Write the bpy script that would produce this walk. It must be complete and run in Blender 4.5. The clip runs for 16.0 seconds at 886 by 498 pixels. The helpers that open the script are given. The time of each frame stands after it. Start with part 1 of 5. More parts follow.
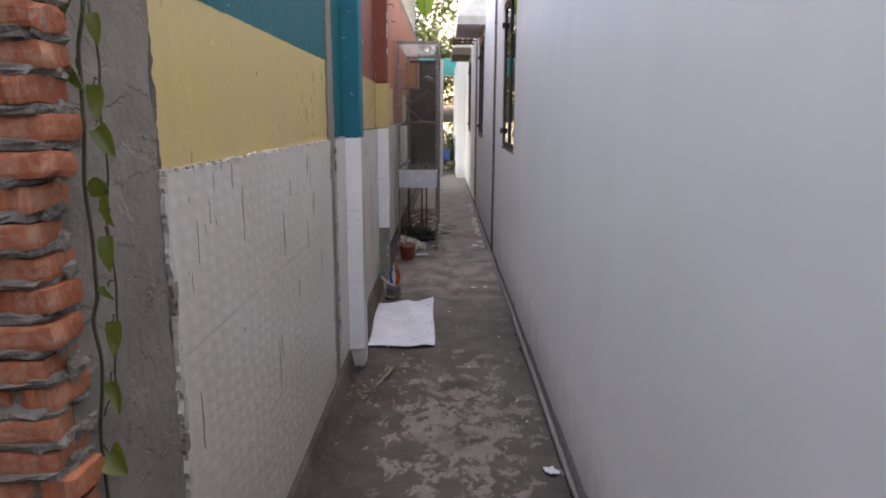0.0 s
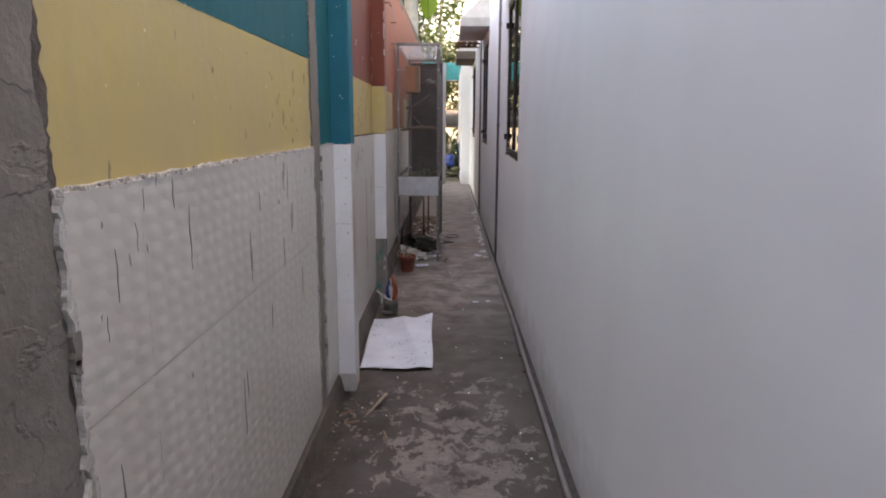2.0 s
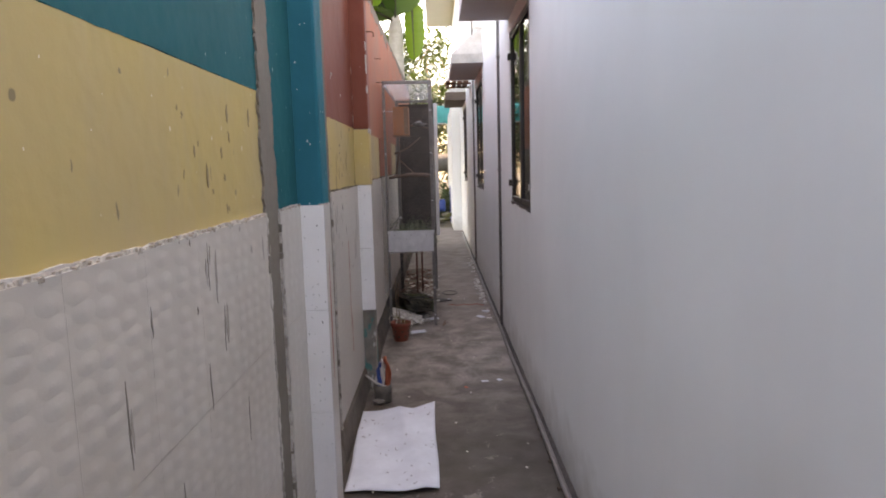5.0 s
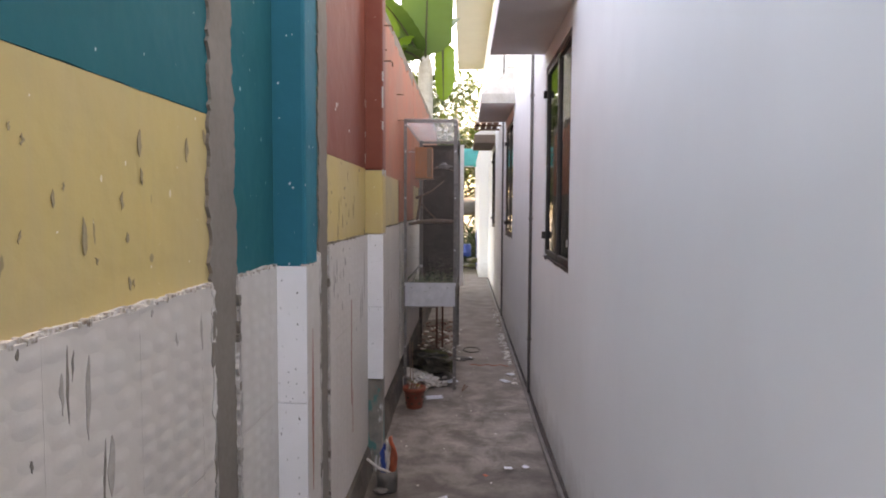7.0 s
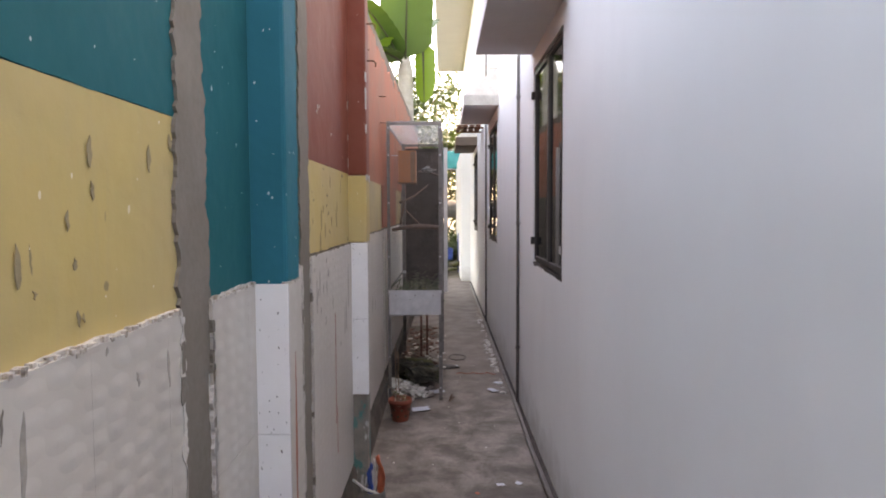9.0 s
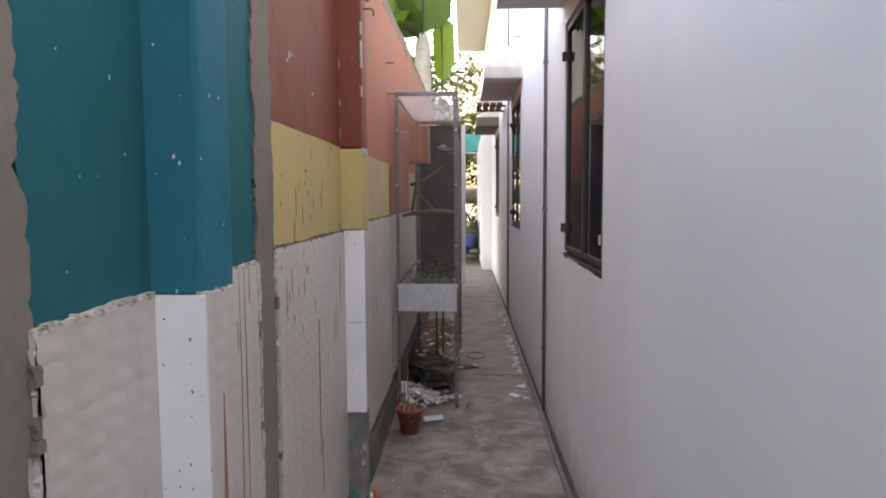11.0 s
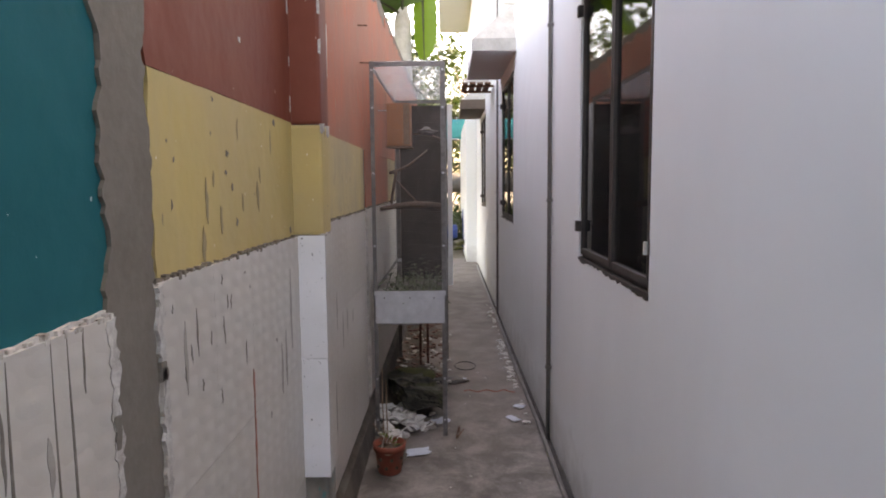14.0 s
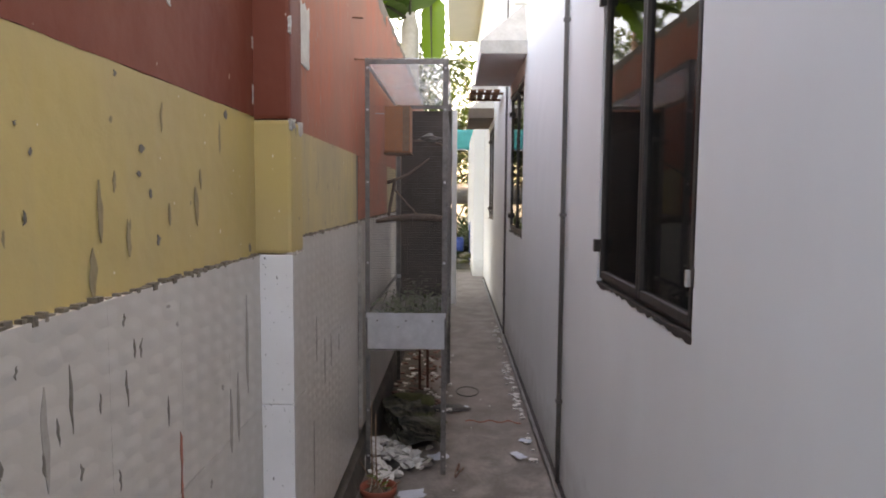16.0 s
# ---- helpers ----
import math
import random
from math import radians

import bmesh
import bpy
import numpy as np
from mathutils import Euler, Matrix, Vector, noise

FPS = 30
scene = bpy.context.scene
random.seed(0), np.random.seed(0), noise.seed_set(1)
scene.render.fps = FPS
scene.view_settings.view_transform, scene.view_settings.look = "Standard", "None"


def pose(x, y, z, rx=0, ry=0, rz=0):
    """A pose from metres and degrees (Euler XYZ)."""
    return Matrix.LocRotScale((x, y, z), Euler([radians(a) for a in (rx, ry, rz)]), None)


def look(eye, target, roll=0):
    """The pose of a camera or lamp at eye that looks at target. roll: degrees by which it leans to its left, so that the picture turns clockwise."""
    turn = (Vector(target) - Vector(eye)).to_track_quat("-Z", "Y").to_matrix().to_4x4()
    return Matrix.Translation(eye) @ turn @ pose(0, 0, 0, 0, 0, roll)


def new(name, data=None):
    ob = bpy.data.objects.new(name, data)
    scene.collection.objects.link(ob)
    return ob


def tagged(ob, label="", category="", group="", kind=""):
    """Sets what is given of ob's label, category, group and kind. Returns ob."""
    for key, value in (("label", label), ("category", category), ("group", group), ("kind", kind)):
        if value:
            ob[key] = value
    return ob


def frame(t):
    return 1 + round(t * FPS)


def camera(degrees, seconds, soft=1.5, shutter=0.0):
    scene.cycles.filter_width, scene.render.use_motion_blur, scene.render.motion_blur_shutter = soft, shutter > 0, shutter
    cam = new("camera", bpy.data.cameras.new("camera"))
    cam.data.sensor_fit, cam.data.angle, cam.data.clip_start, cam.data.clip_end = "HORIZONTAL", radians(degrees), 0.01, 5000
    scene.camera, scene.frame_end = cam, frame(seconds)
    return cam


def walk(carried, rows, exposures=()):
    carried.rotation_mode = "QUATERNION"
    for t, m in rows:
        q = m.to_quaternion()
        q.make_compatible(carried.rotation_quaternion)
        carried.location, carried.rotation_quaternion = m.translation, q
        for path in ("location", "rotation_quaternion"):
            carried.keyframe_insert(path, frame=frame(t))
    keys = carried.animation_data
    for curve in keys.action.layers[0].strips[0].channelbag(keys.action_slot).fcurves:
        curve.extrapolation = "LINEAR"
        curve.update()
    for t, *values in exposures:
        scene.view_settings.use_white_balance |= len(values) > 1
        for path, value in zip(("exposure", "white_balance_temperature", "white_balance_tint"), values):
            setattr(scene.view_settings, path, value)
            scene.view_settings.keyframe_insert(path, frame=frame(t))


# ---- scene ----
cam = camera(68.8, 16.0, soft=1.9)
PATH = [
    (0, (0.096, 0.199, 1.417), (0.086, 2.159, 1.02), 0.3),
    (0.5, (0.081, 0.201, 1.419), (0.069, 2.158, 1.007), -0.6),
    (1, (0.073, 0.268, 1.405), (0.067, 2.219, 0.961), -0.8),
    (1.5, (0.096, 0.397, 1.417), (0.061, 2.35, 0.987), -1.3),
    (2, (0.138, 0.499, 1.415), (0.11, 2.462, 1.033), 0.3),
    (2.5, (0.139, 0.59, 1.407), (0.07, 2.541, 0.97), 0.1),
    (3, (0.108, 0.735, 1.416), (0.041, 2.688, 0.989), -1.1),
    (3.5, (0.061, 0.865, 1.439), (0.033, 2.835, 1.095), -2.1),
    (4, (0.063, 0.973, 1.439), (0.057, 2.935, 1.051), -2.3),
    (4.2, (0.085, 1.045, 1.439), (0.067, 3.016, 1.097), -1.6),
    (6.3, (0.035, 1.705, 1.455), (0.056, 3.693, 1.242), -1.8),
    (6.5, (0.059, 1.749, 1.46), (0.055, 3.74, 1.264), -1.6),
    (7, (0.091, 1.916, 1.476), (0.015, 3.911, 1.351), 0.3),
    (7.5, (0.089, 1.975, 1.48), (0.01, 3.969, 1.354), 0.9),
    (8, (0.062, 1.995, 1.501), (-0.015, 3.992, 1.414), -0.3),
    (8.5, (0.046, 2.016, 1.499), (0.032, 4.013, 1.4), -0.2),
    (10.8, (0.067, 2.589, 1.477), (0.028, 4.582, 1.316), 0.1),
    (11, (0.082, 2.669, 1.473), (0.0, 4.661, 1.314), -0.3),
    (11.5, (0.065, 2.832, 1.479), (-0.005, 4.823, 1.292), -1.6),
    (12, (0.074, 3.015, 1.475), (-0.019, 5.003, 1.27), -1.4),
    (12.5, (0.119, 3.15, 1.472), (-0.043, 5.133, 1.272), -0.6),
    (13, (0.114, 3.221, 1.476), (-0.072, 5.201, 1.264), -0.7),
    (13.5, (0.078, 3.299, 1.475), (-0.065, 5.283, 1.27), -0.4),
    (14, (0.032, 3.381, 1.49), (0.007, 5.371, 1.293), -0.5),
    (14.5, (0.0, 3.442, 1.484), (0.075, 5.43, 1.276), -0.9),
    (15, (0.01, 3.556, 1.478), (0.043, 5.548, 1.295), -0.6),
    (15.5, (0.049, 3.692, 1.487), (0.043, 5.686, 1.328), 0.4),
    (16, (0.063, 3.757, 1.488), (0.015, 5.75, 1.326), 0.4),
]
walk(cam, [(t, look(eye, target, roll)) for t, eye, target, roll in PATH], exposures=[(0, 3.55, 10400, 24), (3.5, 3.48, 10900, 25.5), (7, 3.74, 11100, 25), (11, 3.73, 10850, 24.5), (14, 3.65, 10900, 23.5), (16, 3.58, 11100, 21.5)])

# ---- world and light ----
SUN_EL, SUN_AZ = radians(52), radians(66)          # to the right of the walk, behind the house
world = bpy.data.worlds.new("sky")
scene.world = world
world.use_nodes = True
wn = world.node_tree
sky = wn.nodes.new("ShaderNodeTexSky")
sky.sky_type, sky.sun_disc = "NISHITA", False
sky.sun_elevation, sky.sun_rotation = SUN_EL, SUN_AZ
sky.dust_density, sky.air_density = 2.5, 1.0
wn.links.new(sky.outputs[0], wn.nodes["Background"].inputs[0])
wn.nodes["Background"].inputs[1].default_value = 0.15
sun = new("sun", bpy.data.lights.new("sun", "SUN"))
sun.data.energy, sun.data.angle, sun.data.color = 0.8, radians(0.6), (1.0, 0.95, 0.87)
sun.matrix_world = look((0, 0, 0), (-math.sin(SUN_AZ) * math.cos(SUN_EL), -math.cos(SUN_AZ) * math.cos(SUN_EL), -math.sin(SUN_EL)))


# ---- materials ----
class Nodes:
    """A node tree with short calls."""

    def __init__(self, name):
        self.m = bpy.data.materials.new(name)
        self.m.use_nodes = True
        self.t = self.m.node_tree
        self.bsdf = self.t.nodes["Principled BSDF"]
        self.co = self.t.nodes.new("ShaderNodeTexCoord").outputs["Object"]

    def put(self, kind, **ins):
        n = self.t.nodes.new(kind)
        for k, v in ins.items():
            self.set(n, k, v)
        return n

    def set(self, n, k, v):
        sock = n.inputs[k.replace("_", " ") if isinstance(k, str) else k]
        if hasattr(v, "is_linked"):
            self.t.links.new(v, sock)
        else:
            sock.default_value = v

    def scaled(self, sx, sy, sz, shift=(0, 0, 0)):
        n = self.put("ShaderNodeMapping", Vector=self.co)
        n.inputs["Scale"].default_value = (sx, sy, sz)
        n.inputs["Location"].default_value = shift
        return n.outputs[0]

    def noise(self, scale, detail=5, rough=0.6, vec=None, dist=0.0):
        return self.put("ShaderNodeTexNoise", Vector=vec or self.co, Scale=scale, Detail=detail, Roughness=rough, Distortion=dist).outputs["Fac"]

    def ramp(self, fac, a, b, va=0.0, vb=1.0):
        n = self.put("ShaderNodeMapRange", Value=fac)
        n.inputs["From Min"].default_value, n.inputs["From Max"].default_value = a, b
        n.inputs["To Min"].default_value, n.inputs["To Max"].default_value = va, vb
        return n.outputs[0]

    def math(self, op, a, b):
        n = self.t.nodes.new("ShaderNodeMath")
        n.operation = op
        self.set(n, 0, a), self.set(n, 1, b)
        return n.outputs[0]

    def mix(self, fac, a, b):
        n = self.t.nodes.new("ShaderNodeMix")
        n.data_type = "RGBA"
        self.set(n, 0, fac)
        for i, c in ((6, a), (7, b)):
            self.set(n, i, c if hasattr(c, "is_linked") else (*c, 1))
        return n.outputs[2]

    def cells(self, vec, size, rand=1.0):
        """Distance to, and a random value of, scattered marks."""
        n = self.t.nodes.new("ShaderNodeTexVoronoi")
        n.voronoi_dimensions = "2D"
        self.set(n, "Vector", vec), self.set(n, "Scale", size), self.set(n, "Randomness", rand)
        sep = self.put("ShaderNodeSeparateColor", Color=n.outputs["Color"])
        return n.outputs["Distance"], sep.outputs[0], sep.outputs[1]

    def flat(self, along, up, shift=0.0, wobble=0.014):
        """Coordinates in the plane of a wall: along it and upwards, scaled."""
        sep = self.put("ShaderNodeSeparateXYZ", Vector=self.co)
        both = self.math("ADD", sep.outputs[0], sep.outputs[1])
        wob = self.ramp(self.noise(16, 4), 0, 1, -wobble * along, wobble * along)
        a = self.math("ADD", self.math("ADD", self.math("MULTIPLY", both, along), wob), shift)
        return self.put("ShaderNodeCombineXYZ", X=a, Y=self.math("MULTIPLY", sep.outputs[2], up)).outputs[0]

    def marks(self, vec, size, radius, share):
        """Marks of a shape given by the stretch of vec: 1 inside; each of its own size."""
        d, r1, r2 = self.cells(vec, size)
        d = self.math("MULTIPLY", d, self.ramp(r2, 0, 1, 0.8, 2.6))
        inside = self.ramp(d, radius, radius * 0.75)
        return self.math("MULTIPLY", inside, self.ramp(r1, share, share - 0.02))

    def rnd(self):
        return self.put("ShaderNodeObjectInfo").outputs["Random"]

    def done(self, color, rough=0.7, bumps=(), metal=0.0, **more):
        self.set(self.bsdf, "Base Color", color if hasattr(color, "is_linked") else (*color, 1))
        self.set(self.bsdf, "Roughness", rough)
        self.set(self.bsdf, "Metallic", metal)
        for k, v in more.items():
            self.set(self.bsdf, k, v)
        last = None
        for height, strength, dist in bumps:
            b = self.put("ShaderNodeBump", Height=height, Strength=strength, Distance=dist)
            if last:
                self.t.links.new(last, b.inputs["Normal"])
            last = b.outputs[0]
        if last:
            self.t.links.new(last, self.bsdf.inputs["Normal"])
        return self.m


def plain(name, c1, c2, scale=6.0, rough=0.7, grain=90.0, bump=0.25, metal=0.0, dist=0.004, **more):
    n = Nodes(name)
    a = n.ramp(n.noise(scale, 6), 0.3, 0.7)
    b = n.ramp(n.noise(grain, 3), 0.3, 0.7, -0.15, 0.15)
    return n.done(n.mix(n.math("ADD", a, b), c1, c2), rough, [(n.noise(grain, 4), bump, dist)], metal, **more)


def painted(name, base, worn, rough=0.5, drip=None, spots=None, spot_share=0.1, drip_share=0.25, streak=0.45, spec=0.17):
    """House paint on plaster: uneven coat, streaks of splashed mortar, specks."""
    n = Nodes(name)
    col = n.mix(n.ramp(n.noise(2.2, 6), 0.35, 0.75), base, worn)
    col = n.mix(n.ramp(n.noise(1.0, 6, vec=n.scaled(1, 26, 2.5)), 0.48, 0.75, 0, streak), col, worn)
    col = n.mix(n.ramp(n.noise(45, 3), 0.62, 0.8, 0, 0.3), col, worn)
    if drip:
        m1 = n.marks(n.flat(18, 2.6), 1.0, 0.12, drip_share * 0.8)
        m2 = n.marks(n.flat(24, 6, 3.3), 1.0, 0.14, drip_share * 0.8)
        m3 = n.marks(n.flat(7, 6, 9.1), 1.0, 0.07, drip_share)
        col = n.mix(n.math("MULTIPLY", n.math("MAXIMUM", n.math("MAXIMUM", m1, m2), m3), 0.85), col, drip)
    if spots:
        s = n.math("MAXIMUM", n.marks(n.flat(13, 8, 5.7), 1.0, 0.055, spot_share), n.marks(n.flat(24, 17, 1.7), 1.0, 0.06, spot_share))
        col = n.mix(s, col, spots)
    n.set(n.bsdf, "Specular IOR Level", spec)
    return n.done(col, rough, [(n.noise(5, 3), 0.35, 0.02), (n.noise(120, 4), 0.12, 0.003)])


def tile_material(name):
    """Embossed glazed wall tile, cloudy with dirt."""
    n = Nodes(name)
    col = n.mix(n.ramp(n.noise(1.6, 6), 0.3, 0.75), (0.575, 0.535, 0.488), (0.47, 0.43, 0.385))
    col = n.mix(n.ramp(n.noise(1.0, 6, vec=n.scaled(1, 14, 1.6)), 0.4, 0.8, 0, 0.2), col, (0.40, 0.375, 0.34))
    wave = n.cells(n.flat(14, 26, wobble=0.0), 1.0, 0.45)[0]
    # bump crests tinted lighter, a highlight painted into the glaze
    col = n.mix(n.ramp(wave, 0.5, 0.1, 0, 0.10), col, (0.70, 0.69, 0.68))
    return n.done(col, n.ramp(n.noise(3, 2), 0.3, 0.7, 0.32, 0.36), [(n.ramp(wave, 0.46, 0.06), 0.20, 0.006), (n.noise(30, 3), 0.10, 0.004), (n.noise(5, 0), 0.10, 0.010)])


def white_tile_material():
    """Smooth white edging tile with small dark specks."""
    n = Nodes("white_tile")
    col = n.mix(n.ramp(n.noise(4, 5), 0.3, 0.75), (0.80, 0.80, 0.81), (0.70, 0.70, 0.70))
    s1 = n.marks(n.flat(50, 34), 1.0, 0.075, 0.3)
    s2 = n.marks(n.flat(60, 22, 4.4), 1.0, 0.10, 0.25)
    col = n.mix(n.math("MAXIMUM", s1, s2), col, (0.12, 0.11, 0.10))
    return n.done(col, 0.25, [(n.noise(12, 3), 0.1, 0.004)])


def plaster_material():
    """Bare cement plaster left rough: torn ledges, dark crevices, sandy grain."""
    n = Nodes("rough_grey_plaster")
    col = n.mix(n.ramp(n.noise(6, 6), 0.3, 0.7), (0.155, 0.134, 0.115), (0.225, 0.198, 0.172))
    tear = n.noise(1.0, 6, 0.55, vec=n.scaled(5, 5, 8), dist=0.5)
    ledge = n.ramp(tear, 0.49, 0.515)
    rim = n.math("MULTIPLY", n.ramp(tear, 0.470, 0.495), n.ramp(tear, 0.520, 0.500))
    rim = n.math("MULTIPLY", rim, n.ramp(n.noise(7, 5, vec=n.scaled(1, 1, 1, (4, 2, 7))), 0.57, 0.64))
    col = n.mix(n.math("MULTIPLY", rim, 0.35), col, (0.045, 0.036, 0.029))
    col = n.mix(n.ramp(n.noise(60, 5, 0.7), 0.4, 0.8, 0, 0.35), col, (0.10, 0.088, 0.076))
    return n.done(col, 0.92, [(ledge, 0.4, 0.010), (n.noise(12, 5), 0.5, 0.018), (n.noise(90, 4), 0.3, 0.004)])


def floor_material():
    """Worn concrete: damp, darkened and flaking near the start, cloudy in the middle, smooth and brown at the far end.
    """
    n = Nodes("worn_concrete")
    fine = n.noise(70, 6, 0.7)
    sep = n.put("ShaderNodeSeparateXYZ", Vector=n.co)
    x, y = sep.outputs[0], sep.outputs[1]
    sway = n.ramp(n.noise(2.4, 5), 0, 1, -0.8, 0.8)
    col = n.mix(n.ramp(n.noise(1.6, 7, 0.62), 0.36, 0.64), (0.030, 0.024, 0.019), (0.068, 0.056, 0.046))
    col = n.mix(n.ramp(n.noise(2.6, 6, vec=n.scaled(1, 1, 1, (8, 3, 1))), 0.50, 0.66, 0, 0.5), col, (0.062, 0.057, 0.041))
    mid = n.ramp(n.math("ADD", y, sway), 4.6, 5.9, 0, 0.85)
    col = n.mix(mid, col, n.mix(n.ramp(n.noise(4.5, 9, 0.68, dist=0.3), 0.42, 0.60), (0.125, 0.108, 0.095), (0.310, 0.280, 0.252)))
    # damp dirt along the tiled wall near the start, plus shade painted in
    damp_dark = n.math("MULTIPLY", n.ramp(n.math("ADD", x, n.math("MULTIPLY", sway, 0.35)), -0.26, 0.06, 0.92, 0), n.ramp(n.math("ADD", y, sway), 3.6, 4.6, 1, 0.25))
    col = n.mix(damp_dark, col, (0.019, 0.0135, 0.010))
    # flaking cement skin
    skin = n.noise(1.0, 12, 0.74, vec=n.scaled(9, 7, 9), dist=0.25)
    dx, dy = n.math("MULTIPLY", n.math("SUBTRACT", x, 0.16), 2.6), n.math("SUBTRACT", y, 3.0)
    away = n.math("SQRT", n.math("ADD", n.math("MULTIPLY", dx, dx), n.math("MULTIPLY", dy, dy)), 0)
    lift = n.ramp(n.math("ADD", away, n.math("MULTIPLY", sway, 0.5)), 0.2, 1.5, 0.085, -0.075)
    flake = n.ramp(n.math("ADD", skin, lift), 0.545, 0.56)
    col = n.mix(n.math("MULTIPLY", flake, 0.85), col, n.mix(n.ramp(n.noise(30, 4), 0.3, 0.7), (0.165, 0.143, 0.125), (0.230, 0.203, 0.182)))
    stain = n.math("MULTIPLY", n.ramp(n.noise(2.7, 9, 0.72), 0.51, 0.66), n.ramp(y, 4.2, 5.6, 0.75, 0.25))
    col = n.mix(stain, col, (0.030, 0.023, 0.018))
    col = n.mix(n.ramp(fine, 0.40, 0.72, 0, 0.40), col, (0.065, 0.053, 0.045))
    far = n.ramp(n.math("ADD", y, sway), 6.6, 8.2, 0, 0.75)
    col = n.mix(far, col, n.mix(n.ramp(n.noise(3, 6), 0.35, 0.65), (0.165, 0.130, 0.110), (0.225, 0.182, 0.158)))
    return n.done(col, n.ramp(n.noise(4, 5), 0.3, 0.7, 0.5, 0.85), [(flake, 0.5, 0.004), (fine, 0.4, 0.005), (n.noise(9, 5), 0.3, 0.01)])


def white_wall_material():
    """Fresh light paint on hand-trowelled plaster."""
    n = Nodes("white_wall_paint")
    col = n.mix(n.ramp(n.noise(0.9, 5), 0.3, 0.7), (0.785, 0.815, 0.812), (0.740, 0.768, 0.770))
    col = n.mix(n.ramp(n.noise(1.0, 5, vec=n.scaled(2, 2, 0.6)), 0.5, 0.75, 0, 0.4), col, (0.70, 0.71, 0.71))
    sep = n.put("ShaderNodeSeparateXYZ", Vector=n.co)
    low = n.ramp(n.math("ADD", sep.outputs[2], n.ramp(n.noise(6, 6), 0, 1, -0.25, 0.25)), 0.02, 0.30, 0.55, 0)
    col = n.mix(low, col, (0.36, 0.34, 0.31))
    return n.done(col, 0.6, [(n.noise(1.4, 2), 0.45, 0.05), (n.noise(160, 4), 0.05, 0.002)])


def brick_material():
    n = Nodes("fired_brick")
    r = n.rnd()
    col = n.mix(r, (0.34, 0.085, 0.036), (0.46, 0.155, 0.075))
    col = n.mix(n.ramp(n.noise(22, 6), 0.45, 0.75, 0, 0.8), col, (0.30, 0.085, 0.045))
    col = n.mix(n.ramp(n.noise(13, 7, 0.7), 0.55, 0.70, 0, 0.75), col, (0.46, 0.30, 0.22))
    return n.done(col, 0.85, [(n.noise(45, 6), 0.6, 0.008), (n.noise(12, 3), 0.4, 0.01)])


def leaf_material(name, c1, c2, through_share=0.45):
    n = Nodes(name)
    r = n.put("ShaderNodeNewGeometry").outputs["Random Per Island"]
    col = n.mix(r, c1, c2)
    col = n.mix(n.ramp(n.noise(30, 3), 0.3, 0.8, 0, 0.4), col, c2)
    n.done(col, 0.45)
    tr = n.put("ShaderNodeBsdfTranslucent", Color=n.mix(0.35, col, (0.22, 0.36, 0.03)))
    mixer = n.put("ShaderNodeMixShader", Fac=through_share)
    n.t.links.new(n.bsdf.outputs[0], mixer.inputs[1])
    n.t.links.new(tr.outputs[0], mixer.inputs[2])
    n.t.links.new(mixer.outputs[0], n.t.nodes["Material Output"].inputs[0])
    return n.m


def clear_material(name, tint=(0.9, 0.95, 0.95), rough=0.0, cover=0.12):
    """A thin clear sheet: mostly see-through, with a glossy face."""
    n = Nodes(name)
    glossy = n.put("ShaderNodeBsdfGlossy", Roughness=rough)
    clear = n.put("ShaderNodeBsdfTransparent", Color=(*tint, 1))
    fres = n.put("ShaderNodeFresnel", IOR=1.5)
    fac = n.math("MAXIMUM", fres.outputs[0], cover)
    mixer = n.put("ShaderNodeMixShader", Fac=fac)
    n.t.links.new(clear.outputs[0], mixer.inputs[1])
    n.t.links.new(glossy.outputs[0], mixer.inputs[2])
    n.t.links.new(mixer.outputs[0], n.t.nodes["Material Output"].inputs[0])
    return n.m


CEMENT = plain("grey_cement_render", (0.145, 0.124, 0.102), (0.215, 0.188, 0.160), 3.0, 0.9, 55, 0.3, dist=0.004)
PLASTER = plaster_material()
LIP = plain("broken_mortar_lip", (0.20, 0.155, 0.12), (0.66, 0.63, 0.58), 45.0, 0.9, 90, 0.6, dist=0.006)
BED = plain("pale_tile_mortar", (0.35, 0.32, 0.29), (0.60, 0.58, 0.55), 30.0, 0.9, 90, 0.6, dist=0.006)
GRIME = plain("dark_dried_mortar", (0.135, 0.117, 0.098), (0.215, 0.190, 0.163), 30.0, 0.9, 120, 0.3)
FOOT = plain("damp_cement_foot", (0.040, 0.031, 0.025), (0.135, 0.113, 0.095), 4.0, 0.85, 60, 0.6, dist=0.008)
SMEAR = plain("thin_mortar_smear", (0.30, 0.27, 0.24), (0.39, 0.36, 0.325), 30.0, 0.85, 120, 0.2)
PAINTDRIP = plain("brown_dirt_drip", (0.26, 0.20, 0.115), (0.32, 0.25, 0.145), 30.0, 0.8, 120, 0.2)
MOULD = plain("dark_mould_line", (0.10, 0.082, 0.062), (0.21, 0.18, 0.145), 45.0, 0.9, 90, 0.6, dist=0.006)
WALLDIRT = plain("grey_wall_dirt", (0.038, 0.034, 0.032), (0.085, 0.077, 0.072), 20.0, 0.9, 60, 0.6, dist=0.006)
YELLOW = painted("yellow_paint", (0.54, 0.405, 0.165), (0.47, 0.365, 0.195), 0.5, (0.22, 0.18, 0.11), (0.72, 0.66, 0.50), 0.12, 0.10)
OLDYELLOW = painted("weathered_yellow_paint", (0.54, 0.43, 0.22), (0.37, 0.31, 0.215), 0.6, (0.25, 0.21, 0.16), (0.60, 0.55, 0.44), 0.10, 0.16, 0.8)
TEAL = painted("teal_paint", (0.000, 0.150, 0.203), (0.000, 0.135, 0.172), 0.5, None, (0.45, 0.55, 0.55), 0.16, spec=0.06)
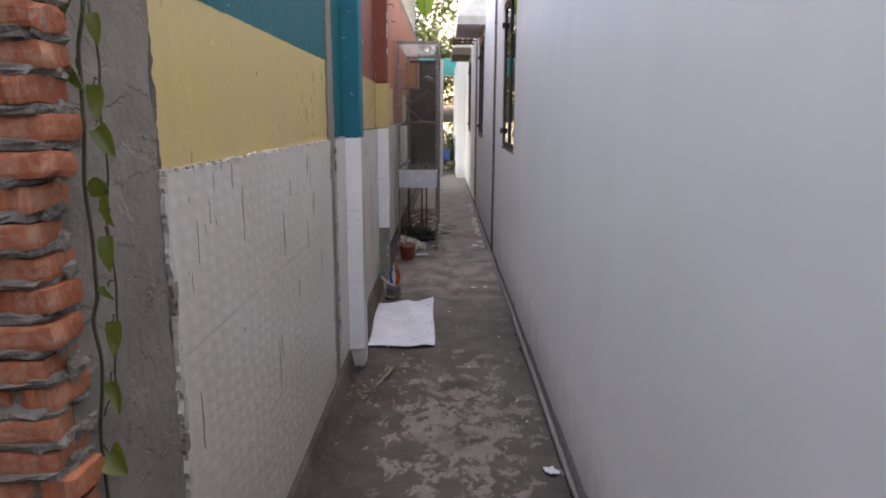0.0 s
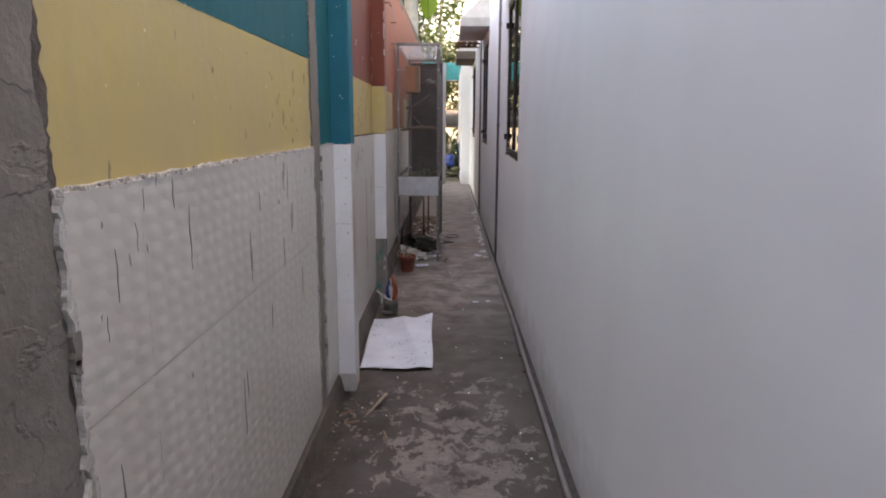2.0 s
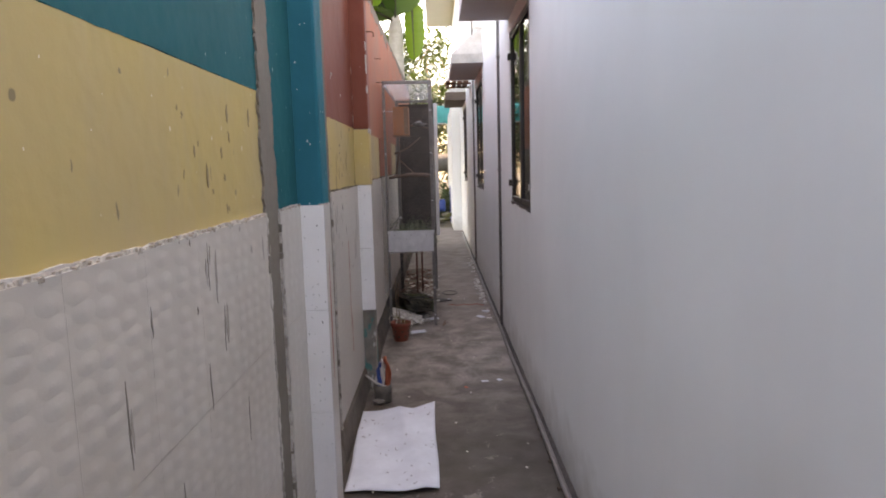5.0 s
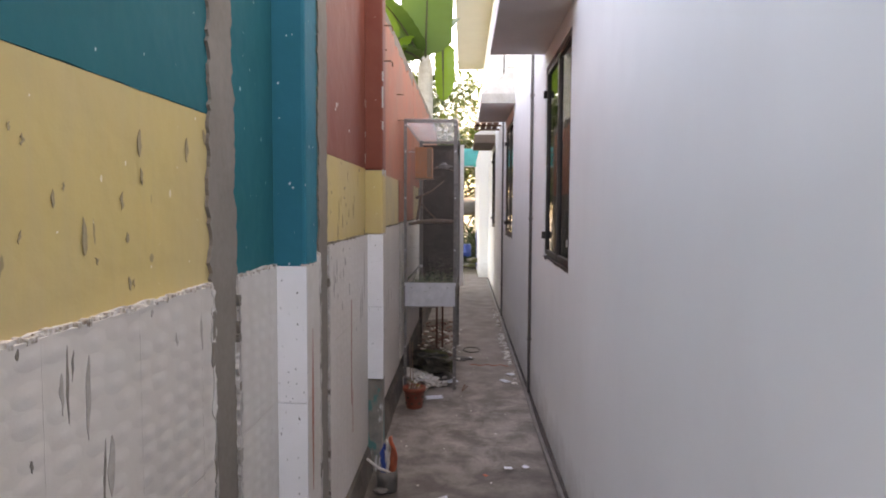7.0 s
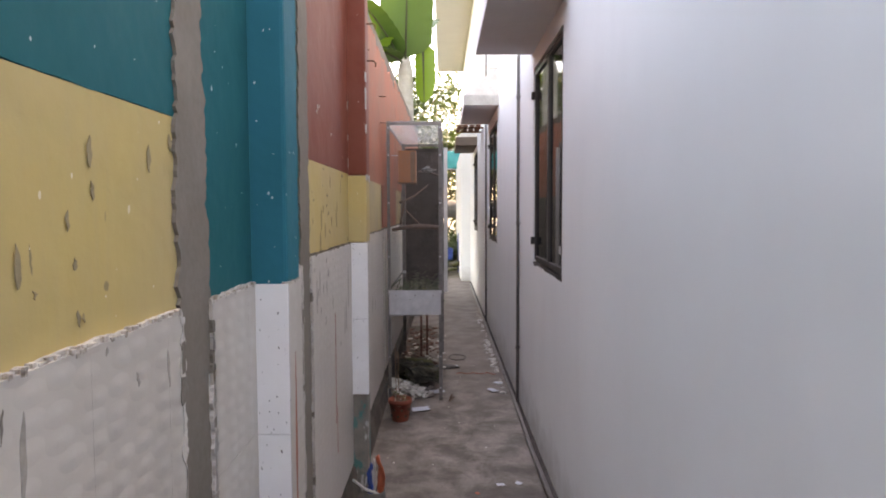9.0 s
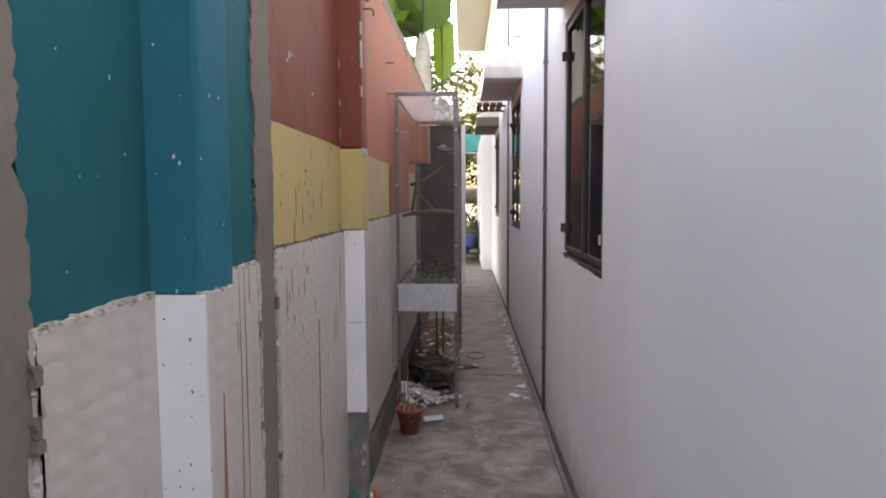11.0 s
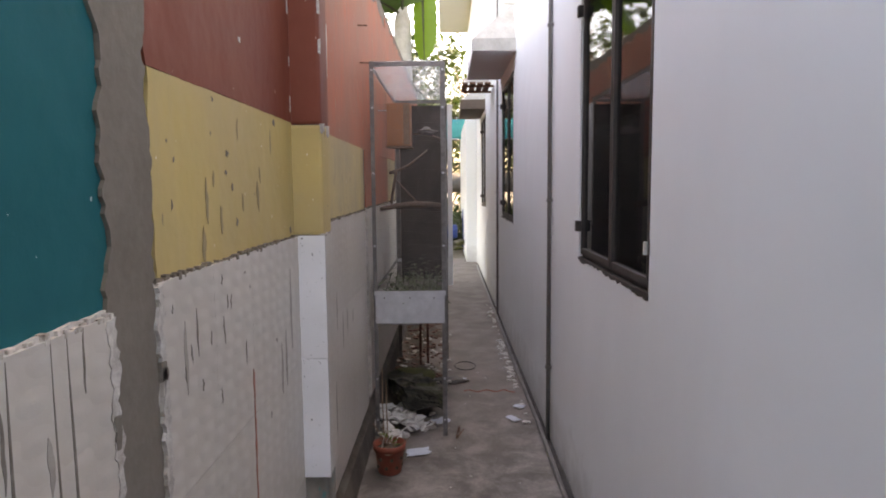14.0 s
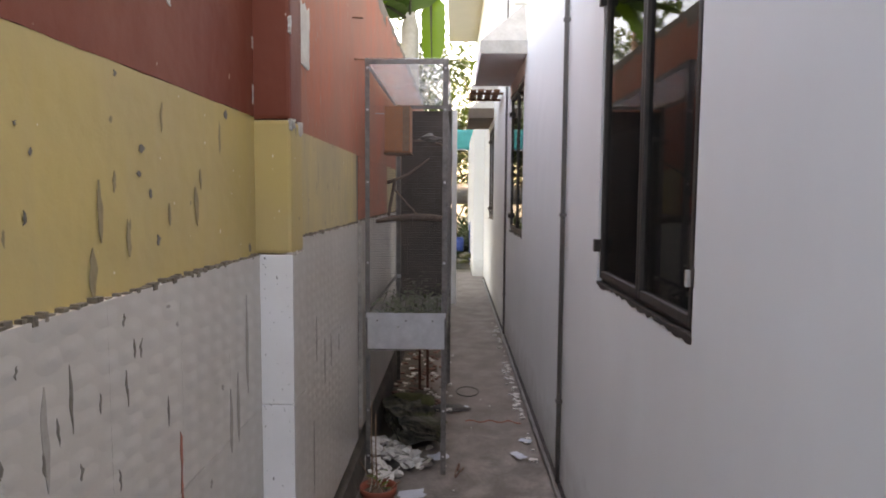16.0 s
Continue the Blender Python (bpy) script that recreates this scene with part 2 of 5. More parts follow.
DARKTEAL = painted("deep_teal_paint", (0.001, 0.118, 0.138), (0.002, 0.112, 0.125), 0.5, None, (0.45, 0.55, 0.55), 0.12, spec=0.06)
RED = painted("brick_red_paint", (0.200, 0.048, 0.030), (0.255, 0.085, 0.058), 0.5, None, (0.50, 0.36, 0.30), 0.05)
ORANGE = painted("faded_orange_paint", (0.46, 0.148, 0.090), (0.31, 0.165, 0.125), 0.6, (0.34, 0.25, 0.21), (0.5, 0.36, 0.3), 0.05, 0.2, 0.8)
TILE = tile_material("embossed_tile")
WHITETILE = white_tile_material()
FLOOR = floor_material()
WALLWHITE = white_wall_material()
BRICK = brick_material()
JOINT = plain("brick_mortar", (0.115, 0.100, 0.088), (0.225, 0.202, 0.180), 25.0, 0.95, 60, 0.9, dist=0.012)
CONCRETE = plain("mossy_concrete", (0.50, 0.48, 0.45), (0.36, 0.34, 0.31), 7.0, 0.9, 60, 0.4)
SOFFIT = plain("soffit_paint", (0.74, 0.72, 0.72), (0.66, 0.64, 0.64), 2.0, 0.8, 60, 0.1)
CREAM = plain("cream_soffit_paint", (0.80, 0.74, 0.62), (0.74, 0.68, 0.57), 1.2, 0.8, 60, 0.1)
PVC = plain("grey_pvc", (0.115, 0.108, 0.105), (0.19, 0.18, 0.17), 8.0, 0.45, 60, 0.1)
WHITEPVC = plain("white_pvc", (0.75, 0.75, 0.73), (0.62, 0.61, 0.58), 8.0, 0.4, 60, 0.1)
IRON = plain("dark_painted_iron", (0.024, 0.019, 0.018), (0.045, 0.036, 0.032), 20.0, 0.55, 80, 0.2)
GALV = plain("galvanised_steel", (0.46, 0.47, 0.49), (0.60, 0.61, 0.63), 14.0, 0.45, 60, 0.15, 0.35)
DULLSTEEL = plain("dull_angle_iron", (0.13, 0.122, 0.118), (0.25, 0.235, 0.225), 25.0, 0.55, 60, 0.2, 0.5)
WIRE = plain("grey_wire", (0.15, 0.142, 0.138), (0.22, 0.21, 0.205), 25.0, 0.6, 60, 0.1, 0.3)
RUST = plain("rusty_iron", (0.16, 0.065, 0.035), (0.10, 0.05, 0.035), 25.0, 0.85, 60, 0.5)
WOODBOX = plain("orange_plywood", (0.40, 0.165, 0.075), (0.33, 0.135, 0.065), 9.0, 0.6, 60, 0.2)
BARK = plain("dry_branch", (0.19, 0.115, 0.075), (0.27, 0.18, 0.125), 30.0, 0.85, 90, 0.6)
SPLITWOOD = plain("pale_split_wood", (0.30, 0.24, 0.17), (0.22, 0.17, 0.12), 30.0, 0.8, 90, 0.5)
DARKBARK = plain("dark_dry_branch", (0.085, 0.058, 0.045), (0.15, 0.105, 0.08), 30.0, 0.85, 90, 0.6)
DARKCLOTH = plain("dark_backing", (0.040, 0.032, 0.028), (0.085, 0.070, 0.060), 6.0, 0.9, 60, 0.3)
TERRA = plain("terracotta_plastic", (0.27, 0.060, 0.034), (0.21, 0.05, 0.03), 12.0, 0.55, 60, 0.2)
SOIL = plain("dry_soil", (0.07, 0.055, 0.04), (0.13, 0.105, 0.08), 40.0, 0.95, 60, 0.9, dist=0.01)
def moss_material():
    """Wet dark concrete with moss and pale broken faces."""
    n = Nodes("mossy_stone")
    col = n.mix(n.ramp(n.noise(6, 6), 0.35, 0.65), (0.030, 0.030, 0.022), (0.075, 0.065, 0.050))
    col = n.mix(n.ramp(n.noise(3.2, 5), 0.48, 0.62, 0, 0.85), col, (0.085, 0.095, 0.025))
    col = n.mix(n.ramp(n.noise(4.1, 6, vec=n.scaled(1, 1, 1, (4, 2, 7))), 0.50, 0.62, 0, 0.85), col, (0.20, 0.18, 0.155))
    return n.done(col, 0.95, [(n.noise(50, 5), 0.9, 0.012), (n.noise(14, 4), 0.6, 0.02)])


MOSS = moss_material()
GREENMOSS = plain("olive_moss", (0.060, 0.070, 0.018), (0.115, 0.115, 0.035), 14.0, 0.95, 90, 0.9, dist=0.008)
SHARD = plain("broken_white_tile", (0.66, 0.64, 0.60), (0.45, 0.42, 0.38), 14.0, 0.6, 60, 0.2)
SHARDRED = plain("broken_brick", (0.20, 0.095, 0.065), (0.13, 0.075, 0.055), 14.0, 0.9, 60, 0.4)
SHEET = plain("white_sheet", (0.53, 0.58, 0.64), (0.42, 0.46, 0.52), 5.0, 0.45, 30, 0.08)
ROOM = plain("dim_room", (0.36, 0.27, 0.21), (0.28, 0.21, 0.17), 2.0, 0.9, 30, 0.1)
GLASS = clear_material("window_glass", (0.46, 0.45, 0.43), 0.03, 0.09)
def milky_material():
    """Clouded clear plastic: part see-through, part passing soft light."""
    n = Nodes("clouded_plastic")
    clear = n.put("ShaderNodeBsdfTransparent", Color=(0.86, 0.88, 0.9, 1))
    soft_ = n.put("ShaderNodeBsdfTranslucent", Color=(0.75, 0.77, 0.80, 1))
    gloss = n.put("ShaderNodeBsdfGlossy", Roughness=0.2)
    m1 = n.put("ShaderNodeMixShader", Fac=n.ramp(n.noise(5, 5), 0.3, 0.7, 0.06, 0.22))
    m2 = n.put("ShaderNodeMixShader", Fac=0.12)
    n.t.links.new(clear.outputs[0], m1.inputs[1])
    n.t.links.new(soft_.outputs[0], m1.inputs[2])
    n.t.links.new(m1.outputs[0], m2.inputs[1])
    n.t.links.new(gloss.outputs[0], m2.inputs[2])
    n.t.links.new(m2.outputs[0], n.t.nodes["Material Output"].inputs[0])
    return n.m


PLASTIC = milky_material()
LEAF = leaf_material("vine_leaf", (0.050, 0.070, 0.012), (0.105, 0.125, 0.020), 0.25)
LIME = leaf_material("backlit_banana_leaf", (0.10, 0.20, 0.018), (0.14, 0.25, 0.025), 0.5)
BANANA = leaf_material("banana_leaf", (0.040, 0.095, 0.022), (0.06, 0.13, 0.028), 0.15)
TREELEAF = leaf_material("tree_leaf", (0.022, 0.045, 0.014), (0.055, 0.090, 0.030), 0.14)
GREENS = leaf_material("wilted_greens", (0.045, 0.068, 0.038), (0.10, 0.13, 0.075), 0.2)
STEM = plain("green_stem", (0.055, 0.058, 0.024), (0.035, 0.036, 0.018), 30.0, 0.6, 60, 0.1)
PALESTEM = plain("pale_banana_stem", (0.50, 0.48, 0.43), (0.36, 0.34, 0.29), 9.0, 0.7, 40, 0.3)
TARP = plain("turquoise_tarpaulin", (0.0, 0.42, 0.40), (0.01, 0.33, 0.33), 5.0, 0.5, 60, 0.2)
BLUE = plain("blue_plastic", (0.015, 0.05, 0.22), (0.02, 0.07, 0.28), 5.0, 0.4, 60, 0.1)
ORANGEPL = plain("orange_plastic", (0.46, 0.085, 0.03), (0.34, 0.07, 0.035), 15.0, 0.45, 60, 0.1)
DARKCAN = plain("sooty_can", (0.07, 0.062, 0.055), (0.15, 0.135, 0.12), 20.0, 0.7, 60, 0.4)
REDRUN = plain("red_paint_run", (0.44, 0.13, 0.085), (0.38, 0.14, 0.10), 20.0, 0.6, 60, 0.1)
DAMP = plain("damp_dirt", (0.022, 0.017, 0.013), (0.055, 0.044, 0.035), 9.0, 0.9, 60, 0.7, dist=0.008)
# brown for the third hood: its underside's shade is put into the colour
HOODSHADE = plain("shaded_hood_concrete", (0.135, 0.095, 0.072), (0.095, 0.07, 0.055), 4.0, 0.8, 60, 0.2)
GROUND = plain("garden_soil", (0.13, 0.11, 0.08), (0.20, 0.18, 0.13), 1.5, 0.95, 30, 0.6, dist=0.02)


# ---- helpers for shapes ----
def thing(name, label, category, group="", kind="", at=(0, 0, 0)):
    ob = tagged(new(name), label, category, group, kind)
    ob.location = at
    return ob


def part(name, bm, material, parent=None, label="", kind="", smooth=False):
    me = bpy.data.meshes.new(name)
    bmesh.ops.recalc_face_normals(bm, faces=bm.faces[:])
    bm.to_mesh(me)
    bm.free()
    me.materials.append(material)
    if smooth:
        me.shade_smooth()
    ob = new(name, me)
    ob.parent = parent
    return tagged(ob, label, kind=kind)


def box(x0, x1, y0, y1, z0, z1, bevel=0.0, bm=None):
    bm = bm or bmesh.new()
    vs = [bm.verts.new((x, y, z)) for x in (x0, x1) for y in (y0, y1) for z in (z0, z1)]
    fs = [bm.faces.new([vs[i] for i in f]) for f in ((0, 1, 3, 2), (4, 6, 7, 5), (0, 4, 5, 1), (2, 3, 7, 6), (0, 2, 6, 4), (1, 5, 7, 3))]
    if bevel:
        bmesh.ops.recalc_face_normals(bm, faces=fs)
        bmesh.ops.bevel(bm, geom=list({e for f in fs for e in f.edges}), offset=bevel, segments=2, affect="EDGES", profile=0.6)
    return bm


def ragged(y0, y1, z0, z1, x_back, x_face, jag=(0, 0, 0, 0), step=0.02, seed=0, bm=None):
    """A thin upright coat in the plane of the wall, whose edges (low y, high y, bottom, top) wander by jag metres."""
    rng = random.Random(seed)
    bm = bm or bmesh.new()

    def wander(n, size):
        out, v = [], 0.0
        for _ in range(n):
            v = v * 0.72 + rng.uniform(-1, 1) * size * 0.7
            out.append(max(-size, min(size, v)))
        return out

    ny, nz = max(1, int((y1 - y0) / step)), max(1, int((z1 - z0) / step))
    low, top = wander(ny + 1, jag[2]), wander(ny + 1, jag[3])
    near, far = wander(nz + 1, jag[0]), wander(nz + 1, jag[1])
    ring = [(y0 + (y1 - y0) * i / ny, z0 + low[i]) for i in range(ny)]
    ring += [(y1 + far[i], z0 + (z1 - z0) * i / nz) for i in range(nz)]
    ring += [(y1 - (y1 - y0) * i / ny, z1 + top[i]) for i in range(ny)]
    ring += [(y0 + near[i], z1 - (z1 - z0) * i / nz) for i in range(nz)]
    a = [bm.verts.new((x_face, y, z)) for y, z in ring]
    b = [bm.verts.new((x_back, y, z)) for y, z in ring]
    bm.faces.new(a)
    for i in range(len(a)):
        j = (i + 1) % len(a)
        bm.faces.new((a[i], b[i], b[j], a[j]))
    return bm


def tube(points, radius, sides=8, bm=None, caps=True):
    """A round bar through the points; radius may be a list."""
    bm = bm or bmesh.new()
    pts = [Vector(p) for p in points]
    radii = radius if isinstance(radius, (list, tuple)) else [radius] * len(pts)
    rings = []
    for i, p in enumerate(pts):
        d = (pts[min(i + 1, len(pts) - 1)] - pts[max(i - 1, 0)]).normalized()
        u = d.cross(Vector((0, 0, 1)) if abs(d.z) < 0.9 else Vector((1, 0, 0))).normalized()
        v = d.cross(u)
        rings.append([bm.verts.new(p + radii[i] * (math.cos(2 * math.pi * k / sides) * u + math.sin(2 * math.pi * k / sides) * v)) for k in range(sides)])
    for r, s in zip(rings, rings[1:]):
        for k in range(sides):
            bm.faces.new((r[k], r[(k + 1) % sides], s[(k + 1) % sides], s[k]))
    if caps:
        bm.faces.new(rings[0][::-1]), bm.faces.new(rings[-1])
    return bm


def lathe(profile, sides=28, at=(0, 0, 0), bm=None):
    """A turned shape from (radius, height) pairs."""
    bm = bm or bmesh.new()
    rings = [[bm.verts.new((at[0] + r * math.cos(2 * math.pi * k / sides), at[1] + r * math.sin(2 * math.pi * k / sides), at[2] + z)) for k in range(sides)] for r, z in profile]
    for a, b in zip(rings, rings[1:]):
        for k in range(sides):
            bm.faces.new((a[k], a[(k + 1) % sides], b[(k + 1) % sides], b[k]))
    bm.faces.new(rings[0][::-1]), bm.faces.new(rings[-1])
    return bm


def rock(size, seed, bm=None, at=(0, 0, 0), detail=2, rough=0.35):
    """A broken lump."""
    bm = bm or bmesh.new()
    made = bmesh.ops.create_icosphere(bm, subdivisions=detail, radius=1.0)["verts"]
    for v in made:
        k = 1 + rough * noise.noise(v.co * 1.3 + Vector((seed * 3.1, seed, 0))) + 0.2 * noise.noise(v.co * 3.5 + Vector((seed, 0, seed)))
        v.co = Vector((v.co.x * size[0] * k, v.co.y * size[1] * k, v.co.z * size[2] * k)) + Vector(at)
    return bm


def blade(bm, root, way, side, length, width, droop=0.3, fold=0.15, steps=6):
    """A leaf with a bent midrib, pointed at its end."""
    way, side = Vector(way).normalized(), Vector(side).normalized()
    up = way.cross(side)
    if up.z < 0:
        up = -up
    rows = []
    for i in range(steps + 1):
        s = i / steps
        mid = Vector(root) + way * length * s - Vector((0, 0, 1)) * droop * length * s * s
        w = width * 0.5 * (math.sin(math.pi * (0.06 + 0.94 * s) ** 0.75) ** 0.8 if s < 1 else 0.0)
        rows.append([bm.verts.new(mid - side * w + up * w * fold), bm.verts.new(mid), bm.verts.new(mid + side * w + up * w * fold)])
    for a, b in zip(rows, rows[1:]):
        bm.faces.new((a[0], a[1], b[1], b[0])), bm.faces.new((a[1], a[2], b[2], b[1]))
    return bm


# ---- ground ----
ground = tagged(part("ground", box(-60, 60, -40, 120, -0.30, -0.03), GROUND), "bare brown garden soil", "ground", kind="structure")


def uneven_floor():
    bm = bmesh.new()
    xs = [-0.75 + 1.5 * i / 30 for i in range(31)]
    ys = [-3.0 + 19.5 * i / 220 for i in range(221)]
    grid = [[bm.verts.new((x, y, 0.012 * noise.noise(Vector((x * 2, y * 1.2, 0))) + 0.004 * noise.noise(Vector((x * 9, y * 9, 3))) - 0.004)) for x in xs] for y in ys]
    for a, b in zip(grid, grid[1:]):
        for i in range(len(xs) - 1):
            bm.faces.new((a[i], a[i + 1], b[i + 1], b[i]))
    return bm


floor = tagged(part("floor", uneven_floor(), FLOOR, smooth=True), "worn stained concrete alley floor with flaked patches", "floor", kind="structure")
part("slab_edge", box(-0.75, 0.75, -3.0, 16.5, -0.12, -0.03), CONCRETE, floor)

# ---- the painted wall ----
WX, PX, BX, TX = -0.475, -0.468, -0.462, -0.455      # render, paint, tile bed, tile face
wall_left = thing("wall_left", "boundary wall painted teal, yellow and red over grey tiles", "wall", kind="structure")


def wall_body():
    bm = bmesh.new()
    prof = [(WX, -0.10), (WX, None), (-0.62, None), (-0.62, -0.10)]
    rows = []
    for i in range(121):
        y = 1.14 + 12.46 * i / 120
        top = 2.80 + 0.012 * max(0, y - 6) + 0.012 * noise.noise(Vector((y * 2, 0, 0)))
        rows.append([bm.verts.new((x, y, top if z is None else z)) for x, z in prof])
    for a, b in zip(rows, rows[1:]):
        for k in range(4):
            bm.faces.new((a[k], a[(k + 1) % 4], b[(k + 1) % 4], b[k]))
    bm.faces.new(rows[0]), bm.faces.new(rows[-1][::-1])
    return bm


def footing():
    """A rough cement foot that runs out from under the tiles to the floor."""
    bm, rows = bmesh.new(), []
    for i in range(400):
        y = 1.465 + 12.1 * i / 399
        w = [0.009 * noise.noise(Vector((y * 3, k * 2, 3))) + 0.004 * noise.noise(Vector((y * 15, k * 2, 9))) for k in range(4)]
        rise = 0.0 if y < 4.4 else 0.05
        rows.append([bm.verts.new(p) for p in ((-0.47, y, -0.05), (-0.424 + w[0], y, -0.03), (-0.432 + w[1], y, 0.02 + w[1]), (-0.447 + 0.5 * w[2], y, 0.085 + rise), (WX - 0.002, y, 0.118 + rise + w[3]))])
    for a, b in zip(rows, rows[1:]):
        for k in range(4):
            bm.faces.new((a[k], a[k + 1], b[k + 1], b[k]))
    return bm


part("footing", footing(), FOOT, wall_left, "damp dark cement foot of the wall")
part("render_coat", wall_body(), CEMENT, wall_left, "bare grey cement render")
part("bare_plaster", ragged(1.10, 1.452, 0.0, 2.78, WX - 0.03, -0.462, (0, 0.010, 0, 0.01), 0.014, 4), PLASTER, wall_left, "rough bare grey plaster")
# paint coats: y from, y to, bottom, top
for i, (a, b, lo, hi, m) in enumerate((
        (1.464, 3.312, 1.30, 1.675, YELLOW), (1.464, 3.312, 1.675, 2.79, DARKTEAL),
        (3.440, 4.310, 1.30, 2.79, DARKTEAL),
        (4.462, 5.50, 1.32, 1.690, YELLOW), (4.462, 5.50, 1.690, 2.79, RED),
        (5.50, 7.10, 1.34, 1.700, OLDYELLOW), (5.50, 8.52, 1.700, 2.72, ORANGE),
        (7.20, 8.52, 1.36, 1.697, ORANGE), (8.53, 9.2, 1.36, 1.705, OLDYELLOW), (8.53, 13.4, 1.708, 2.76, ORANGE))):
    part("paint_coat", ragged(a, b, lo, hi, WX - 0.004, PX + 0.0006 * (i % 3), (0.014 if a < 2 else 0.007, 0.007, 0.002, 0.03 if m is ORANGE and hi > 2 else 0.001), 0.025, 20 + i), m, wall_left)


def lip(y0, y1, z, seed, x=TX):
    """Broken mortar along the top of the tiles."""
    rng = random.Random(seed)
    bm = bmesh.new()
    y = y0
    while y < y1:
        w = rng.uniform(0.004, 0.018)
        h = rng.uniform(0.001, 0.008)
        box(x - 0.016, x + rng.uniform(-0.004, 0.002), y, min(y1, y + w), z - rng.uniform(0.001, 0.008), z + h, bm=bm)
        y += w + rng.choice((0.0, 0.0, 0.004, 0.015))
    return bm


# tile fields: y from, y to, joints from the bottom up
FIELDS = ((1.466, 3.283, (0.115, 0.515, 0.918, 1.308)), (3.432, 3.75, (0.115, 0.515, 0.918, 1.308)), (3.895, 4.292, (0.12, 0.515, 0.918, 1.308)),
          (4.440, 5.432, (0.16, 0.53, 0.93, 1.332)), (5.565, 7.06, (0.215, 0.54, 0.945, 1.350)), (7.21, 9.3, (0.225, 0.55, 0.955, 1.358)))
for i, (a, b, js) in enumerate(FIELDS):
    part("tile_bed", ragged(a - 0.008, b + 0.008, js[0] - 0.012, js[-1] + (0.006 if a < 4.3 else -0.001), WX - 0.004, BX, (0.010, 0.010, 0.012, 0.004), 0.018, 60 + i), BED, wall_left, "pale ragged tile mortar")
    part("mortar_lip", lip(a, b, js[-1], 80 + i), LIP if a < 4.3 else MOULD, wall_left, "broken mortar edge" if a < 4.3 else "thin line of dark mould")

# ---- pillars on the painted wall ----
PF = -0.371                                             # face of the pillars


def pillar(y0, y1, coats):
    p = part("pillar", box(WX - 0.02, PF - 0.012, y0 + 0.012, y1 - 0.006, -0.05, 2.80, 0.004), CEMENT, wall_left, "square wall pillar")
    for lo, hi, m in coats:
        part("paint_coat", box(WX - 0.01, PF - 0.002, y0 + 0.004, y1, lo, hi, 0.010), m, p)
    return p


def run(name, y, z0, z1, w, mat, x=-0.4545, label="", seed=1):
    """A dried run or smear on the wall: a thin uneven strip, narrower at its ends."""
    bm, rows, n = bmesh.new(), [], 16
    rng = random.Random(seed)
    heavy, lean = rng.uniform(0.7, 1.4), rng.uniform(-0.004, 0.004)
    for i in range(n + 1):
        f = i / n
        taper = max(0.05, math.sin(math.pi * min(0.985, max(0.015, f)) ** heavy)) ** 0.75
        hw = 0.5 * w * taper * (1 + 0.35 * noise.noise(Vector((f * 6, seed * 2.3, 5))))
        c = y + 0.005 * noise.noise(Vector((f * 2.5, seed * 1.7, 0))) + lean * f
        z = z0 + (z1 - z0) * f
        rows.append([bm.verts.new(p) for p in ((x - 0.0008, c - hw, z), (x, c - hw * 0.9, z), (x, c + hw * 0.9, z), (x - 0.0008, c + hw, z))])
    for a, b in zip(rows, rows[1:]):
        for i in range(3):
            bm.faces.new((a[i], a[i + 1], b[i + 1], b[i]))
    return part(name, bm, mat, wall_left, label)


# splashes and runs of dried mortar: y, bottom, top, width
SPLASHED = ((1.859, 1.235, 1.305, 0.006), (1.934, 1.082, 1.234, 0.006), (2.473, 1.146, 1.205, 0.006), (2.365, 0.95, 1.105, 0.006), (2.851, 1.011, 1.125, 0.006), (2.992, 0.727, 0.847, 0.006), (2.738, 0.908, 1.019, 0.006), (1.605, 1.097, 1.194, 0.0044), (1.657, 1.152, 1.175, 0.0022), (1.69, 1.172, 1.229, 0.0028), (1.727, 1.163, 1.183, 0.0022), (1.784, 1.289, 1.315, 0.0033), (1.726, 1.245, 1.29, 0.0022), (2.553, 0.744, 0.831, 0.006), (2.274, 0.615, 0.707, 0.006), (2.769, 1.177, 1.286, 0.006), (1.544, 1.081, 1.093, 0.0028), (1.573, 1.236, 1.248, 0.0039), (1.561, 1.04, 1.086, 0.0017), (1.894, 0.837, 0.849, 0.0044))
SPLASHED_MORE = ((2.673, 1.288, 1.303, 0.0063), (2.757, 1.193, 1.251, 0.0095), (2.779, 1.234, 1.276, 0.0053), (2.814, 1.138, 1.262, 0.0126), (2.87, 1.029, 1.124, 0.0199), (2.692, 1.139, 1.157, 0.0063), (3.008, 1.285, 1.299, 0.0084), (3.103, 1.215, 1.239, 0.0084), (3.217, 1.182, 1.252, 0.0115), (2.373, 0.977, 1.053, 0.01), (1.565, 0.665, 0.808, 0.008), (2.242, 0.52, 0.691, 0.01), (1.422, 0.639, 0.709, 0.0055))
SPLASHED_FAR = ((4.537, 1.108, 1.246, 0.016), (4.593, 1.165, 1.26, 0.008), (4.487, 1.269, 1.286, 0.004), (4.565, 1.159, 1.198, 0.006), (4.665, 1.169, 1.199, 0.006), (4.766, 1.226, 1.258, 0.007), (4.786, 1.221, 1.253, 0.007), (4.736, 1.283, 1.304, 0.007), (4.74, 1.154, 1.214, 0.007), (5.194, 0.896, 1.045, 0.02), (5.243, 0.903, 1.071, 0.02), (5.314, 0.998, 1.245, 0.02), (4.89, 1.285, 1.292, 0.018), (4.925, 1.245, 1.254, 0.01), (4.535, 1.128, 1.164, 0.007), (4.612, 1.092, 1.117, 0.007), (4.881, 1.071, 1.129, 0.007), (4.71, 1.031, 1.066, 0.006), (5.149, 1.057, 1.071, 0.014), (5.068, 0.868, 0.887, 0.012))
